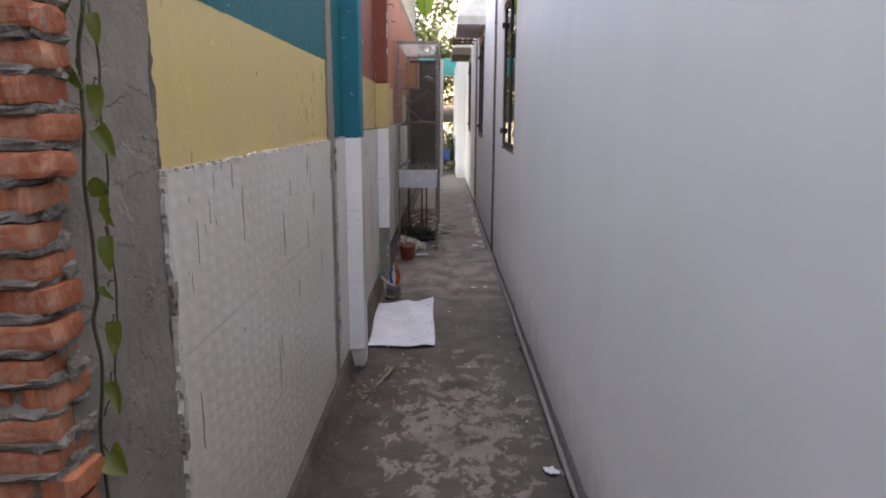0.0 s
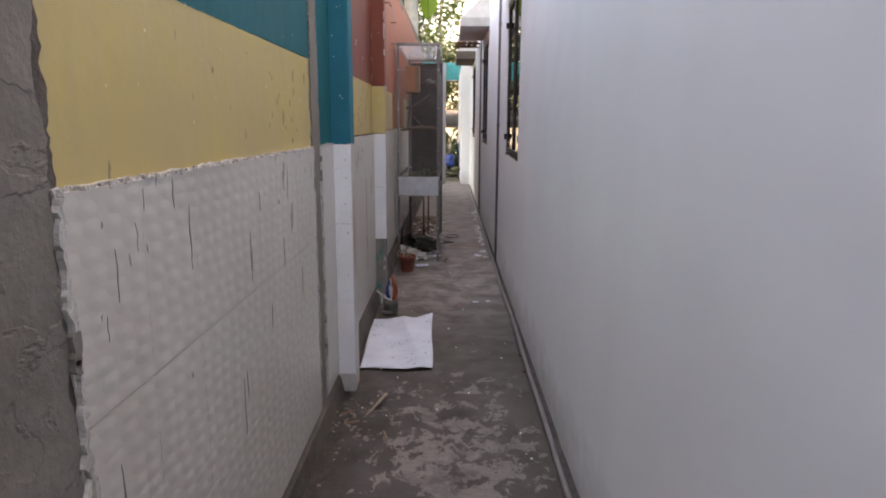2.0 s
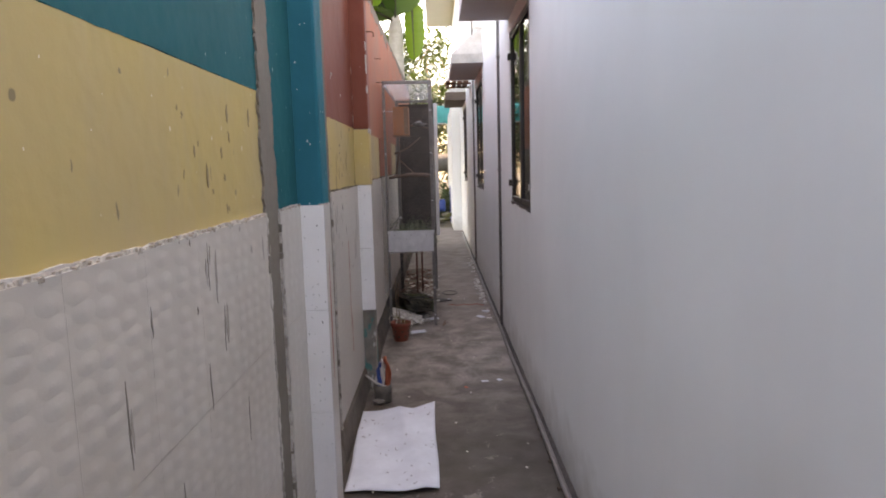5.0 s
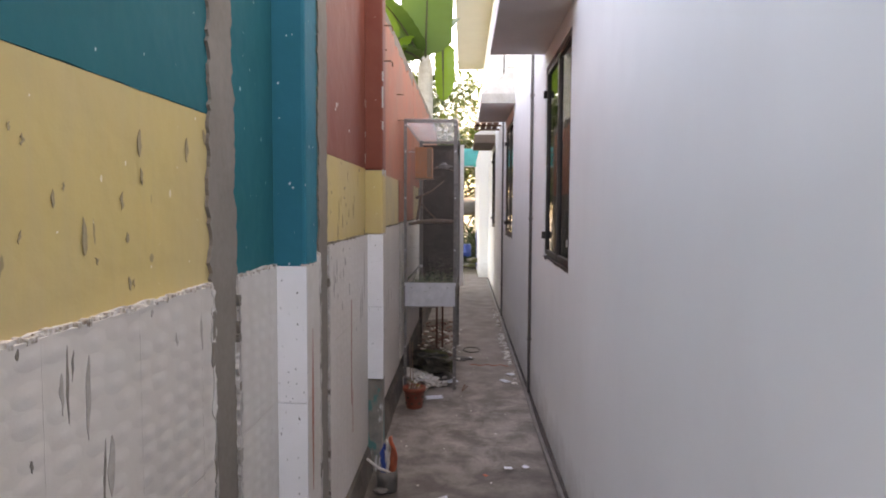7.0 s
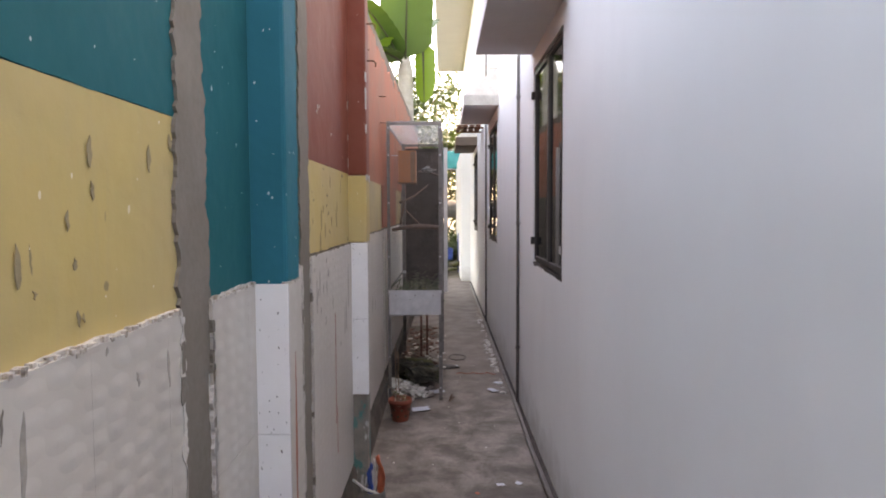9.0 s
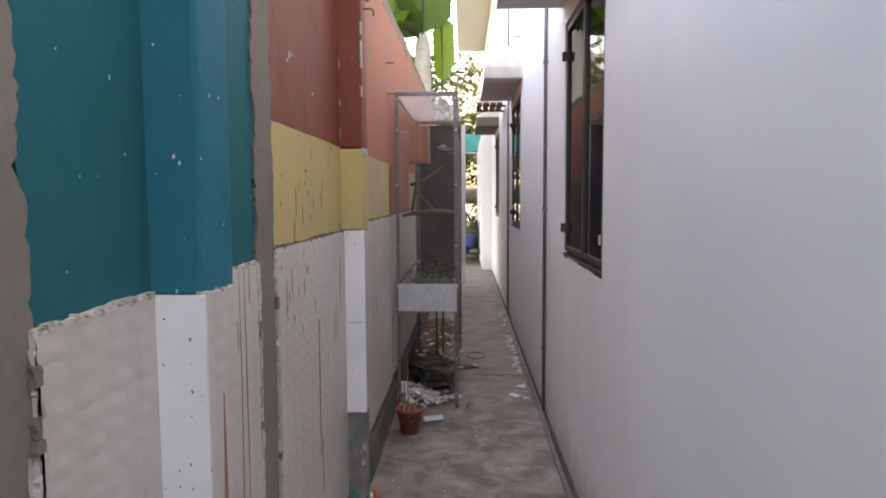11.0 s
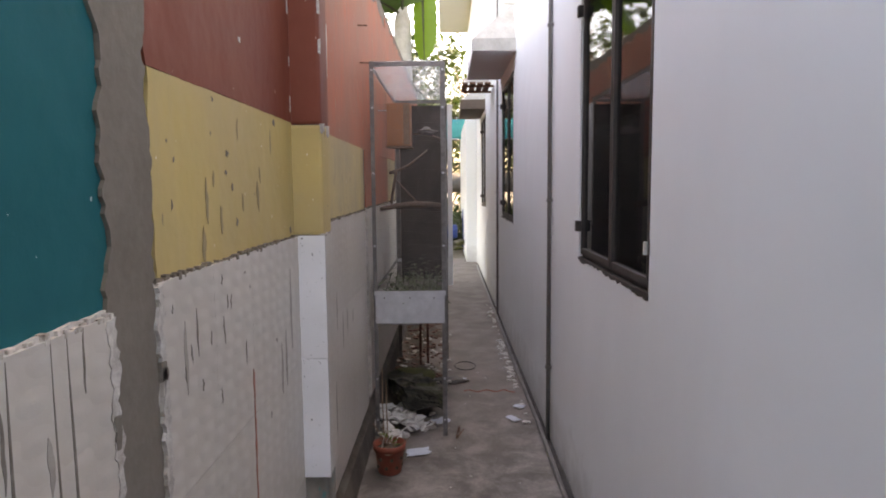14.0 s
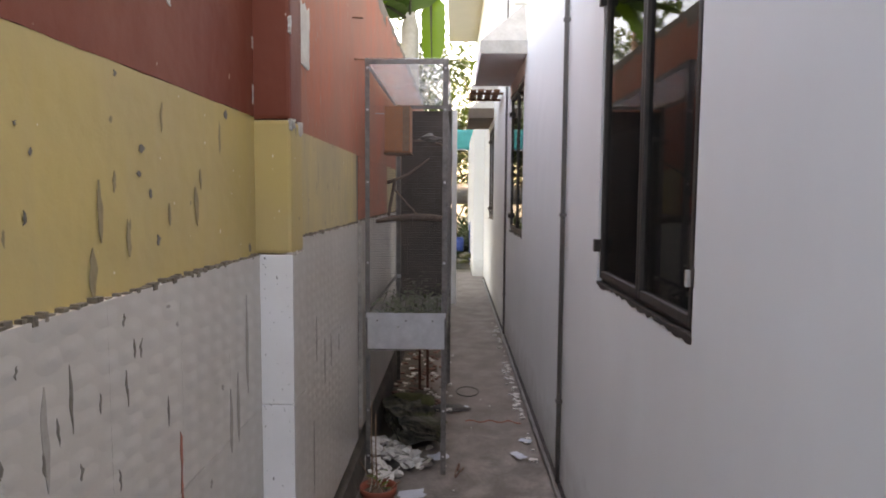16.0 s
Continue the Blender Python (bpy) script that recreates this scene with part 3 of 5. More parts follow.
RUNS = ((4.065, 0.68, 1.302, 0.006), (4.14, 0.64, 1.309, 0.006), (4.179, 0.62, 1.306, 0.007), (4.213, 1.218, 1.307, 0.005), (4.13, 1.115, 1.191, 0.014), (4.048, 1.156, 1.263, 0.007), (4.01, 1.22, 1.238, 0.011))
SPLASHED_LAST = ((6.09, 0.876, 1.048, 0.019), (6.356, 0.782, 0.93, 0.022), (6.232, 0.751, 0.932, 0.0215), (6.031, 0.397, 0.674, 0.022), (5.79, 0.73, 0.845, 0.018), (6.526, 0.816, 0.891, 0.02))
# drips on the yellow paint
DRIPS = ((3.001, 1.561, 1.607, 0.0132), (3.187, 1.564, 1.612, 0.014), (3.274, 1.606, 1.639, 0.014), (3.006, 1.513, 1.542, 0.0088), (2.939, 1.471, 1.5, 0.0077), (2.766, 1.474, 1.499, 0.0066), (2.836, 1.405, 1.46, 0.0121), (2.954, 1.417, 1.434, 0.0099), (2.697, 1.429, 1.446, 0.0044), (2.962, 1.337, 1.361, 0.0077), (2.867, 1.388, 1.4, 0.0055), (2.71, 1.552, 1.567, 0.0055), (2.79, 1.498, 1.51, 0.0033), (2.687, 1.567, 1.579, 0.0044), (2.971, 1.341, 1.355, 0.0055))
DRIPS_FAR = ((4.699, 1.415, 1.509, 0.014), (4.674, 1.334, 1.41, 0.02), (4.832, 1.556, 1.571, 0.02), (4.822, 1.516, 1.527, 0.014), (4.86, 1.481, 1.498, 0.012), (4.883, 1.398, 1.418, 0.013), (4.549, 1.534, 1.545, 0.006), (4.531, 1.449, 1.468, 0.005), (4.741, 1.49, 1.524, 0.009), (4.905, 1.598, 1.651, 0.008), (4.93, 1.431, 1.472, 0.011), (5.055, 1.425, 1.503, 0.02), (4.782, 1.387, 1.448, 0.012), (5.077, 1.499, 1.54, 0.009), (4.522, 1.569, 1.575, 0.005), (4.756, 1.668, 1.678, 0.008), (5.383, 1.344, 1.367, 0.018), (5.227, 1.658, 1.679, 0.022))
for k, (y, z0, z1, w) in enumerate(SPLASHED + SPLASHED_MORE + SPLASHED_FAR + RUNS + SPLASHED_LAST):
    run("mortar_run", y, z0, z1, w, SMEAR if w > 0.008 else GRIME, seed=k + 1, label="run of dried grey mortar")
for k, (y, z0, z1, w) in enumerate(DRIPS + DRIPS_FAR):
    run("paint_drip", y, z0, z1, w, GRIME if y > 4 and z1 - z0 < 0.025 else PAINTDRIP, -0.4655, "brown drip on the yellow paint", 60 + k)
run("paint_smear", 3.818, 0.62, 1.115, 0.018, REDRUN, PF + 0.001, seed=21, label="faded orange paint smear")
p1 = pillar(3.75, 3.895, ((1.305, 2.79, TEAL),))
p2 = pillar(5.432, 5.565, ((1.335, 1.682, YELLOW), (1.683, 2.79, RED)))
def chipped_material():
    """Grey concrete with remains of teal and white paint."""
    n = Nodes("chipped_teal_paint")
    col = n.mix(n.ramp(n.noise(9, 6), 0.35, 0.65), (0.17, 0.155, 0.135), (0.27, 0.25, 0.22))
    col = n.mix(n.ramp(n.noise(9, 6, vec=n.scaled(1, 1, 0.5, (2, 5, 1))), 0.53, 0.57, 0, 0.85), col, (0.03, 0.19, 0.18))
    col = n.mix(n.ramp(n.noise(8, 6, vec=n.scaled(1, 1, 0.4, (7, 1, 3))), 0.60, 0.63, 0, 0.9), col, (0.55, 0.55, 0.53))
    return n.done(col, 0.8, [(n.noise(30, 5), 0.5, 0.008)])


TEALCHIP = chipped_material()
part("chipped_base", box(WX - 0.01, PF - 0.008, 5.440, 5.56, 0.0, 0.528, 0.006), TEALCHIP, p2, "chipped teal painted base")
for y0, y1, js, p in ((3.75, 3.895, (0.004, 0.104, 0.508, 0.910, 1.309), p1), (5.432, 5.565, (0.533, 0.934, 1.334), p2)):
    for lo, hi in zip(js, js[1:]):
        part("edge_tile", box(WX + 0.004, PF + 0.002, y0 - 0.007, y0 + 0.004, lo + 0.001, hi - 0.001, 0.0015), WHITETILE if hi > 0.2 else CONCRETE, p)
        part("side_tile", box(PF - 0.014, PF, y0 + 0.0045, y1, lo + 0.001, hi - 0.001, 0.0015), TILE, p)
    part("mortar_lip", lip(y0, y1, js[-1], 95, PF), LIP, p)

# cement that fills the gaps between the fields
for y0, y1, k in ((3.288, 3.428, 1), (4.298, 4.437, 2)):
    part("cement_strip", ragged(y0 - 0.001, y1 + 0.002, 0.02, 2.79, WX - 0.004, -0.4602, (0.013, 0.013, 0.01, 0.01), 0.012, 500 + k), CEMENT, wall_left, "trowelled grey cement strip")

# broken pale mortar along the cut edges of the tiles
for k, (y, z1) in enumerate(((1.464, 1.300), (3.276, 1.300), (3.432, 1.302), (4.284, 1.302), (4.440, 1.325))):
    part("edge_mortar", ragged(y - 0.004, y + 0.012, 0.14, z1, WX, -0.4532, (0.011, 0.011, 0.004, 0.004), 0.010, 700 + k), BED, wall_left, "broken pale mortar along a cut tile edge")
    rng = random.Random(740 + k)
    for q in range(9):
        z, w = rng.uniform(0.2, 1.25), rng.uniform(0.008, 0.022)
        part("edge_chip", ragged(y - w * 0.4, y + w * 0.7, z, z + rng.uniform(0.015, 0.06), WX, -0.4526, (0.005, 0.005, 0.006, 0.006), 0.008, 760 + 20 * k + q), GRIME if q % 3 else SMEAR, wall_left)

# red paint that ran down the tiles
for y, z0, z1, w in ((4.922, 0.55, 1.045, 0.009), (4.95, 0.40, 0.62, 0.006)):
    part("paint_run", ragged(y, y + w, z0, z1, TX - 0.004 if y > 3.9 else PF - 0.004, TX + 0.0012 if y > 3.9 else PF + 0.0012, (0.004, 0.004, 0.01, 0.02), 0.012, int(z0 * 100)), REDRUN, wall_left, "run of red paint")
part("pale_patch", ragged(5.93, 6.06, 1.93, 2.14, PX - 0.004, PX + 0.004, (0.01, 0.01, 0.01, 0.02), 0.015, 7), SHARD, wall_left, "pale scraped patch")
for y, z in ((7.0, 2.36), (7.05, 2.17), (5.95, 2.45)):
    part("nail", tube([(WX, y, z), (WX + 0.06, y, z - 0.003)], 0.004, 6), RUST, wall_left)

for z in (2.47, 2.28):
    part("hook", tube([(PF - 0.01, 5.50, z), (PF + 0.035, 5.50, z), (PF + 0.045, 5.50, z - 0.012), (PF + 0.043, 5.50, z - 0.03)], 0.004, 6), RUST, p2)
for y, z, h in ((5.436, 2.02, 0.11), (5.438, 2.16, 0.05), (5.437, 1.90, 0.04)):
    part("bare_chip", ragged(y - 0.004, y + 0.008, z, z + h, PF - 0.006, PF + 0.0006, (0.004, 0.004, 0.01, 0.01), 0.008, int(z * 90)), SHARD, p2, "pale chip off the painted corner")
for y, z, h in ((5.425, 1.72, 0.05), (5.427, 1.86, 0.03), (5.424, 2.02, 0.04), (4.95, 1.83, 0.012), (4.66, 1.90, 0.02), (4.69, 1.91, 0.012), (4.64, 1.885, 0.01)):
    part("bare_chip", ragged(y - 0.005, y + 0.006, z, z + h, PX - 0.002, PX + 0.0022, (0.004, 0.004, 0.006, 0.006), 0.006, int(y * z * 90)), SHARD, wall_left, "pale chip in the red paint")
for y, z, h, w in ((5.434, 1.660, 0.025, 0.02), (5.45, 1.665, 0.022, 0.03), (5.52, 1.655, 0.03, 0.04)):
    part("bare_chip", ragged(y, y + w, z, z + h, PF - 0.006, PF + 0.0007, (0.006, 0.006, 0.008, 0.008), 0.008, int(y * 77)), BED, p2, "bare plaster at the chipped corner")
# crumbled edge of the plaster; the recess's shade is put into its dark colour
part("broken_edge", ragged(1.425, 1.470, 0.02, 2.7, WX - 0.004, -0.4655, (0.012, 0.010, 0.01, 0.01), 0.012, 77), FOOT, wall_left, "crumbling plaster edge, coloured dark for its shaded recess")
for k in range(26):
    rng = random.Random(300 + k)
    y, z = rng.uniform(1.15, 1.44), rng.uniform(0.5, 2.2)
    part("plaster_pit", ragged(y, y + rng.uniform(0.008, 0.030), z, z + rng.uniform(0.004, 0.012), WX, -0.4632, (0.004, 0.004, 0.003, 0.003), 0.004, k), CEMENT, wall_left)

# ---- the white house ----
house = thing("wall_right", "smooth light painted house wall with dark framed windows", "wall", kind="structure")
house.location, house.rotation_euler = (0.649, 0, 0), (0, 0, 0.0074)
WINDOWS = ((5.265, 6.27, 1.158, 2.40), (9.09, 10.28, 1.155, 2.47), (13.0, 14.2, 1.16, 2.52))


def house_wall():
    bm = bmesh.new()
    ys = sorted({-3.0, 21.0, *(v for w in WINDOWS for v in w[:2])})
    for a, b in zip(ys, ys[1:]):
        hole = [w for w in WINDOWS if w[0] == a]
        if hole:
            box(0, 0.2, a, b, -0.1, hole[0][2], bm=bm), box(0, 0.2, a, b, hole[0][3], 5.5, bm=bm)
        else:
            box(0, 0.2, a, b, -0.1, 5.5, bm=bm)
    bmesh.ops.remove_doubles(bm, verts=bm.verts[:], dist=1e-5)
    seen = {}
    for f in bm.faces[:]:
        seen.setdefault(tuple(round(c, 4) for c in f.calc_center_median()), []).append(f)
    bmesh.ops.delete(bm, geom=[f for fs in seen.values() if len(fs) > 1 for f in fs], context="FACES_ONLY")
    return bm


part("house_wall", house_wall(), WALLWHITE, house)
part("wall_jog", box(-0.195, -0.004, 15.904, 21.0, -0.1, 2.78), WALLWHITE, house)
part("eave", box(-0.72, 0.4, 11.0, 21.0, 5.5, 5.62), CREAM, house, "cream painted eave soffit")
part("roof", box(0.402, 6.0, -3.0, 21.0, 5.5, 5.75), CONCRETE, house)
part("eave_top", box(-0.70, 0.40, 11.0, 21.0, 5.624, 5.75), CONCRETE, house)
part("far_house_side", box(0.204, 6.0, 20.8, 21.0, -0.1, 5.5), WALLWHITE, house)
part("near_house_side", box(0.2, 6.0, -3.0, -2.8, -0.1, 5.5), WALLWHITE, house)
part("room_back", box(3.0, 3.1, -2.8, 20.8, -0.1, 5.5), ROOM, house)
part("room_floor", box(0.2, 3.0, -2.8, 20.8, -0.1, 0.0), ROOM, house)
part("room_ceiling", box(0.2, 3.0, -2.8, 20.8, 2.9, 3.0), ROOM, house)


def window(i, y0, y1, z0, z1):
    w = part(f"window_{i}", box(0.018, 0.05, y0, y0 + 0.02, z0, z1, 0.003), IRON, house, "dark iron casement window with tinted glass")
    part("frame", box(0.018, 0.05, y1 - 0.02, y1, z0, z1, 0.003), IRON, w)
    part("frame", box(0.018, 0.05, y0 + 0.02, y1 - 0.02, z0, z0 + 0.02, 0.003), IRON, w)
    part("frame", box(0.018, 0.05, y0 + 0.02, y1 - 0.02, z1 - 0.02, z1, 0.003), IRON, w)
    ym = (y0 + y1) / 2 - 0.03
    for a, b in ((y0 + 0.022, ym - 0.002), (ym + 0.002, y1 - 0.022)):
        bm = bmesh.new()
        for c in ((a, a + 0.020, z0 + 0.022, z1 - 0.022), (b - 0.020, b, z0 + 0.022, z1 - 0.022)):
            box(0.004, 0.034, *c, 0.003, bm=bm)
        for c in ((a + 0.020, b - 0.020, z0 + 0.022, z0 + 0.050), (a + 0.020, b - 0.020, z1 - 0.050, z1 - 0.022)):
            box(0.005, 0.033, *c, 0.003, bm=bm)
        part("sash", bm, IRON, w)
        g = part("pane", box(0.017, 0.021, a + 0.016, b - 0.016, z0 + 0.045, z1 - 0.045), GLASS, w, "dark tinted glass")
        g.visible_shadow = False
    for z in (z0 + 0.145, z1 - 0.17):
        part("hinge", box(-0.016, 0.016, y1 - 0.012, y1 + 0.016, z - 0.024, z + 0.024, 0.003), IRON, w)
        part("hinge", box(-0.003, 0.016, y0 - 0.004, y0 + 0.012, z - 0.024, z + 0.024, 0.003), IRON, w)
    part("latch", box(-0.008, 0.004, y0 + 0.026, y0 + 0.038, z0 + 0.12, z0 + 0.16, 0.002), SHARD, w, "worn pale latch")
    for k in range(7):
        y = y0 + 0.09 + (y1 - y0 - 0.18) * k / 6
        part("grille_bar", tube([(0.14, y, z0), (0.14, y, z1)], 0.006, 6), IRON, w)
    for z in (z0 + 0.28, (z0 + z1) / 2, z1 - 0.28):
        part("grille_bar", box(0.134, 0.146, y0, y1, z - 0.008, z + 0.008), IRON, w)
    part("mortar_edge", ragged(y0 - 0.002, y1 + 0.004, z0 - 0.006, z0 + 0.006, 0.05, -0.0015, (0.002, 0.002, 0.010, 0.003), 0.02, 30 + i), IRON, w, "rough black sealant under the frame")


for i, w in enumerate(WINDOWS):
    window(i + 1, *w)


def canopy(y0, y1, x0, z0, drip=0.10, rise=0.33, m=None):
    """A cast window hood: flat soffit, upright lip, hipped sloping top."""
    c = part("window_hood", box(x0, 0.0, y0, y1, z0, z0 + drip, 0.006), m or SOFFIT, house, "painted concrete window hood with weathered lip")
    bm = bmesh.new()
    lo, hi = z0 + drip + 0.002, z0 + drip + rise
    v = [bm.verts.new(p) for p in ((x0, y0, lo), (0, y0, lo), (0, y1, lo), (x0, y1, lo), (-0.02, y0 + 0.22, hi), (0, y0 + 0.22, hi), (0, y1 - 0.22, hi), (-0.02, y1 - 0.22, hi))]
    for f in ((0, 1, 5, 4), (1, 2, 6, 5), (2, 3, 7, 6), (3, 0, 4, 7), (4, 5, 6, 7), (3, 2, 1, 0)):
        bm.faces.new([v[k] for k in f])
    part("hood_top", bm, CONCRETE, c, "weathered sloping concrete top")
    part("hood_lip", box(x0 - 0.004, 0.0, y0 - 0.005, y0 - 0.001, z0 + 0.004, z0 + drip), m or CONCRETE, c, "stained concrete lip")


canopy(5.12, 6.36, -0.37, 2.51)
canopy(8.90, 10.40, -0.36, 2.595)
canopy(13.1, 14.6, -0.36, 2.60, 0.14, 0.25, HOODSHADE)

# ---- pipes along the house ----
def pipe_thing(name, label, pts, r, m, clips=()):
    t = thing(name, label, "pipe")
    part("tube", tube(pts, r, 10), m, t, smooth=True)
    for c in clips:
        part("clip", box(c[0] - r - 0.004, c[0] + r + 0.008, c[1] - r - 0.003, c[1] + r + 0.003, c[2] - 0.008, c[2] + 0.008, 0.002), DULLSTEEL, t, "metal pipe clip")
    return t


def wx(y):
    return 0.649 - 0.0074 * y


pts = [(wx(y) - 0.035 + 0.010 * noise.noise(Vector((y * 0.9, 0, 5))), y, 0.016 + 0.004 * noise.noise(Vector((y, 3, 0)))) for y in [-2 + 0.4 * k for k in range(44)]]
pipe_thing("floor_pipe", "grey plastic pipe lying along the wall foot", pts, 0.013, PVC)
for y, r in ((7.0, 0.012), (10.65, 0.012)):
    x = wx(y) - r - 0.004
    pipe_thing("downpipe", "thin grey plastic pipe clipped upright to the wall", [(x, y, 0.0), (x, y, 5.45)], r, PVC, [(x, y, z) for z in (0.45, 1.40, 2.35, 3.3)])
pipe_thing("pipe_stub", "white plastic pipe stub out of the wall", [(wx(8.95) + 0.05, 8.95, 3.0), (wx(8.95) - 0.10, 8.95, 3.0)], 0.024, WHITEPVC)

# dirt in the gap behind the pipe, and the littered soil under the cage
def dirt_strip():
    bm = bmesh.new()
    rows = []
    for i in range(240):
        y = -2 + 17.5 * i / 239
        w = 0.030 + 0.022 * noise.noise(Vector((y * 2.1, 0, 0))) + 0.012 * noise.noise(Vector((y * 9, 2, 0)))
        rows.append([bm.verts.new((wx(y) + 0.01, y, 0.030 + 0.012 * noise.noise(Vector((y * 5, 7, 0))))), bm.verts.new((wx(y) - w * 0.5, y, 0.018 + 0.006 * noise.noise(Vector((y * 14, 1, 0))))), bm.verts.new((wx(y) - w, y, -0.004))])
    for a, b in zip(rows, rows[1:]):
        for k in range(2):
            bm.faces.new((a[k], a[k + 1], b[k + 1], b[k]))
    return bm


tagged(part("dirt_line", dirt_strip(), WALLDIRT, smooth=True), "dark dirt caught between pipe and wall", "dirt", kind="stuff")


def dirt_bed(x0, x1, y0, y1, h, seed):
    bm = bmesh.new()
    n, m = 24, 60
    rows = []
    for j in range(m + 1):
        row = []
        for i in range(n + 1):
            u, v = i / n, j / m
            y = y0 + (y1 - y0) * v
            x = x0 + (x1 - x0) * u * (0.75 + 0.45 * noise.noise(Vector((y * 2.3, seed, 0))) + 0.2 * noise.noise(Vector((y * 9, seed, 3))))
            edge = min(1, 5 * (1 - u)) * min(1, 5 * v) * min(1, 5 * (1 - v))
            row.append(bm.verts.new((x, y, -0.012 + edge * (h + 0.5 * h * noise.noise(Vector((x * 9, y * 6, seed))) + 0.3 * h * noise.noise(Vector((x * 30, y * 30, seed)))))))
        rows.append(row)
    for a, b in zip(rows, rows[1:]):
        for i in range(n):
            bm.faces.new((a[i], a[i + 1], b[i + 1], b[i]))
    return bm


tagged(part("dirt_bed", dirt_bed(-0.52, 0.03, 7.5, 10.6, 0.026, 2), SOIL, smooth=True), "bare crumbly soil under the cage", "soil", kind="stuff")
tagged(part("dirt_bed", dirt_bed(-0.52, -0.26, 2.0, 3.75, 0.016, 5), DAMP, smooth=True), "dark dirt washed up against the tiled wall", "soil", kind="stuff")

# ---- things on the alley floor ----
def white_sheet():
    """A sheet of stiff white plastic, folded once and lifted at a far corner."""
    t = thing("plastic_sheet", "creased white plastic sheet lying flat on the concrete", "sheet")

    def at(u, v):
        c = 0.52 + 0.34 * (1 - v)
        fold = max(0.0, 1 - (c - u) / 0.30) if u < c else max(0.0, 1 - (u - c) / (1.001 - c))
        z = 0.008 + 0.030 * fold ** 1.4 * (0.35 + 0.65 * v) + 0.050 * max(0, u - 0.7) / 0.3 * max(0, v - 0.72) / 0.28
        z += 0.010 * math.exp(-((v - 0.44 - 0.05 * u) / 0.06) ** 2) * max(0, 1 - u) + 0.004 * noise.noise(Vector((u * 4, v * 4, 1)))
        return Vector((-0.397 + 0.426 * u - 0.031 * v + 0.004 * math.sin(7 * v), 4.072 + 0.955 * v + 0.008 * math.sin(8 * u), z))

    bm = bmesh.new()
    n = 36
    rows = [[bm.verts.new(at(i / n, j / n)) for i in range(n + 1)] for j in range(n + 1)]
    for a, b in zip(rows, rows[1:]):
        for i in range(n):
            bm.faces.new((a[i], a[i + 1], b[i + 1], b[i]))
    body = part("sheet_body", bm, SHEET, t, smooth=True)
    body.modifiers.new("thick", "SOLIDIFY").thickness = 0.0015
    rng = random.Random(3)
    bm = bmesh.new()
    for _ in range(44):
        p = at(rng.uniform(0.03, 0.97), rng.uniform(0.03, 0.97)) + Vector((0, 0, 0.002))
        a, l = rng.uniform(0, 3.14), rng.uniform(0.004, 0.014)
        tube([p, p + Vector((l * math.cos(a), l * math.sin(a), 0.001))], rng.uniform(0.0012, 0.0024), 4, bm)
    part("crumbs", bm, SOIL, t, "dark crumbs of dirt", kind="stuff")


white_sheet()


def chip(bm, rng, x, y, z, size, flat=0.25):
    """An angular broken piece resting on what is at z."""
    k = rng.randint(4, 6)
    a0, tilt = rng.uniform(0, 6.28), rng.uniform(-0.25, 0.25)
    ring = [(a0 + 6.283 * i / k + rng.uniform(-0.3, 0.3), size * rng.uniform(0.55, 1.0)) for i in range(k)]
    h = size * flat * rng.uniform(0.7, 1.4)
    lo = [bm.verts.new((x + r * math.cos(a), y + r * math.sin(a), z + max(0, tilt * r * math.cos(a)) - 0.002)) for a, r in ring]
    hi = [bm.verts.new((x + 0.92 * r * math.cos(a), y + 0.92 * r * math.sin(a), z + h + max(0, tilt * r * math.cos(a)))) for a, r in ring]
    bm.faces.new(lo[::-1]), bm.faces.new(hi)
    for i in range(k):
        bm.faces.new((lo[i], lo[(i + 1) % k], hi[(i + 1) % k], hi[i]))


def chips(name, label, n, m, region, size, seed, height=lambda x, y: 0.0, flat=0.25, category="rubble", tip=6):
    rng = random.Random(seed)
    for _ in range(n):
        x, y = region(rng)
        bm = bmesh.new()
        chip(bm, rng, 0, 0, 0, rng.uniform(*size), flat)
        ob = tagged(part(name, bm, m), label, category, group=name + "s")
        ob.matrix_world = pose(x, y, height(x, y), rng.uniform(-tip, tip), rng.uniform(-tip, tip), 0)


def heap(x, y):
    return 0.10 * math.exp(-((x + 0.36) / 0.10) ** 2 - ((y - 7.28) / 0.17) ** 2)


def lumps(n, seed):
    rng = random.Random(seed)
    for k in range(n):
        x, y = min(-0.10, max(-0.44, rng.gauss(-0.29, 0.085))), rng.gauss(7.25, 0.13)
        r = rng.uniform(0.016, 0.050)
        ob = tagged(part("plaster_lump", rock((r, r * rng.uniform(0.6, 1), r * rng.uniform(0.3, 0.65)), seed + k, detail=1, rough=0.9), SHARD), "white broken plaster lump in a heap beside the wall", "rubble", group="plaster_lumps")
        ob.matrix_world = pose(x, y, heap(x, y) + 0.3 * r, rng.uniform(-30, 30), rng.uniform(-30, 30), rng.uniform(0, 360))


lumps(80, 11)
chips("tile_shard", "white broken tile shard on the floor by the pipe", 80, SHARD, lambda r: (wx(8) - 0.075 - abs(r.gauss(0, 0.025)), r.choice((r.uniform(7.2, 11.5), r.uniform(8.0, 9.5)))), (0.012, 0.032), 12)
chips("brick_shard", "dull red brick fragment under the cage", 90, SHARDRED, lambda r: (r.uniform(-0.45, -0.02), r.uniform(8.15, 10.2)), (0.012, 0.040), 13, lambda x, y: 0.014)
chips("pale_shard", "pale broken tile piece under the cage", 80, SHARD, lambda r: (r.uniform(-0.44, 0.02), r.uniform(8.1, 9.9)), (0.010, 0.034), 14, lambda x, y: 0.014)
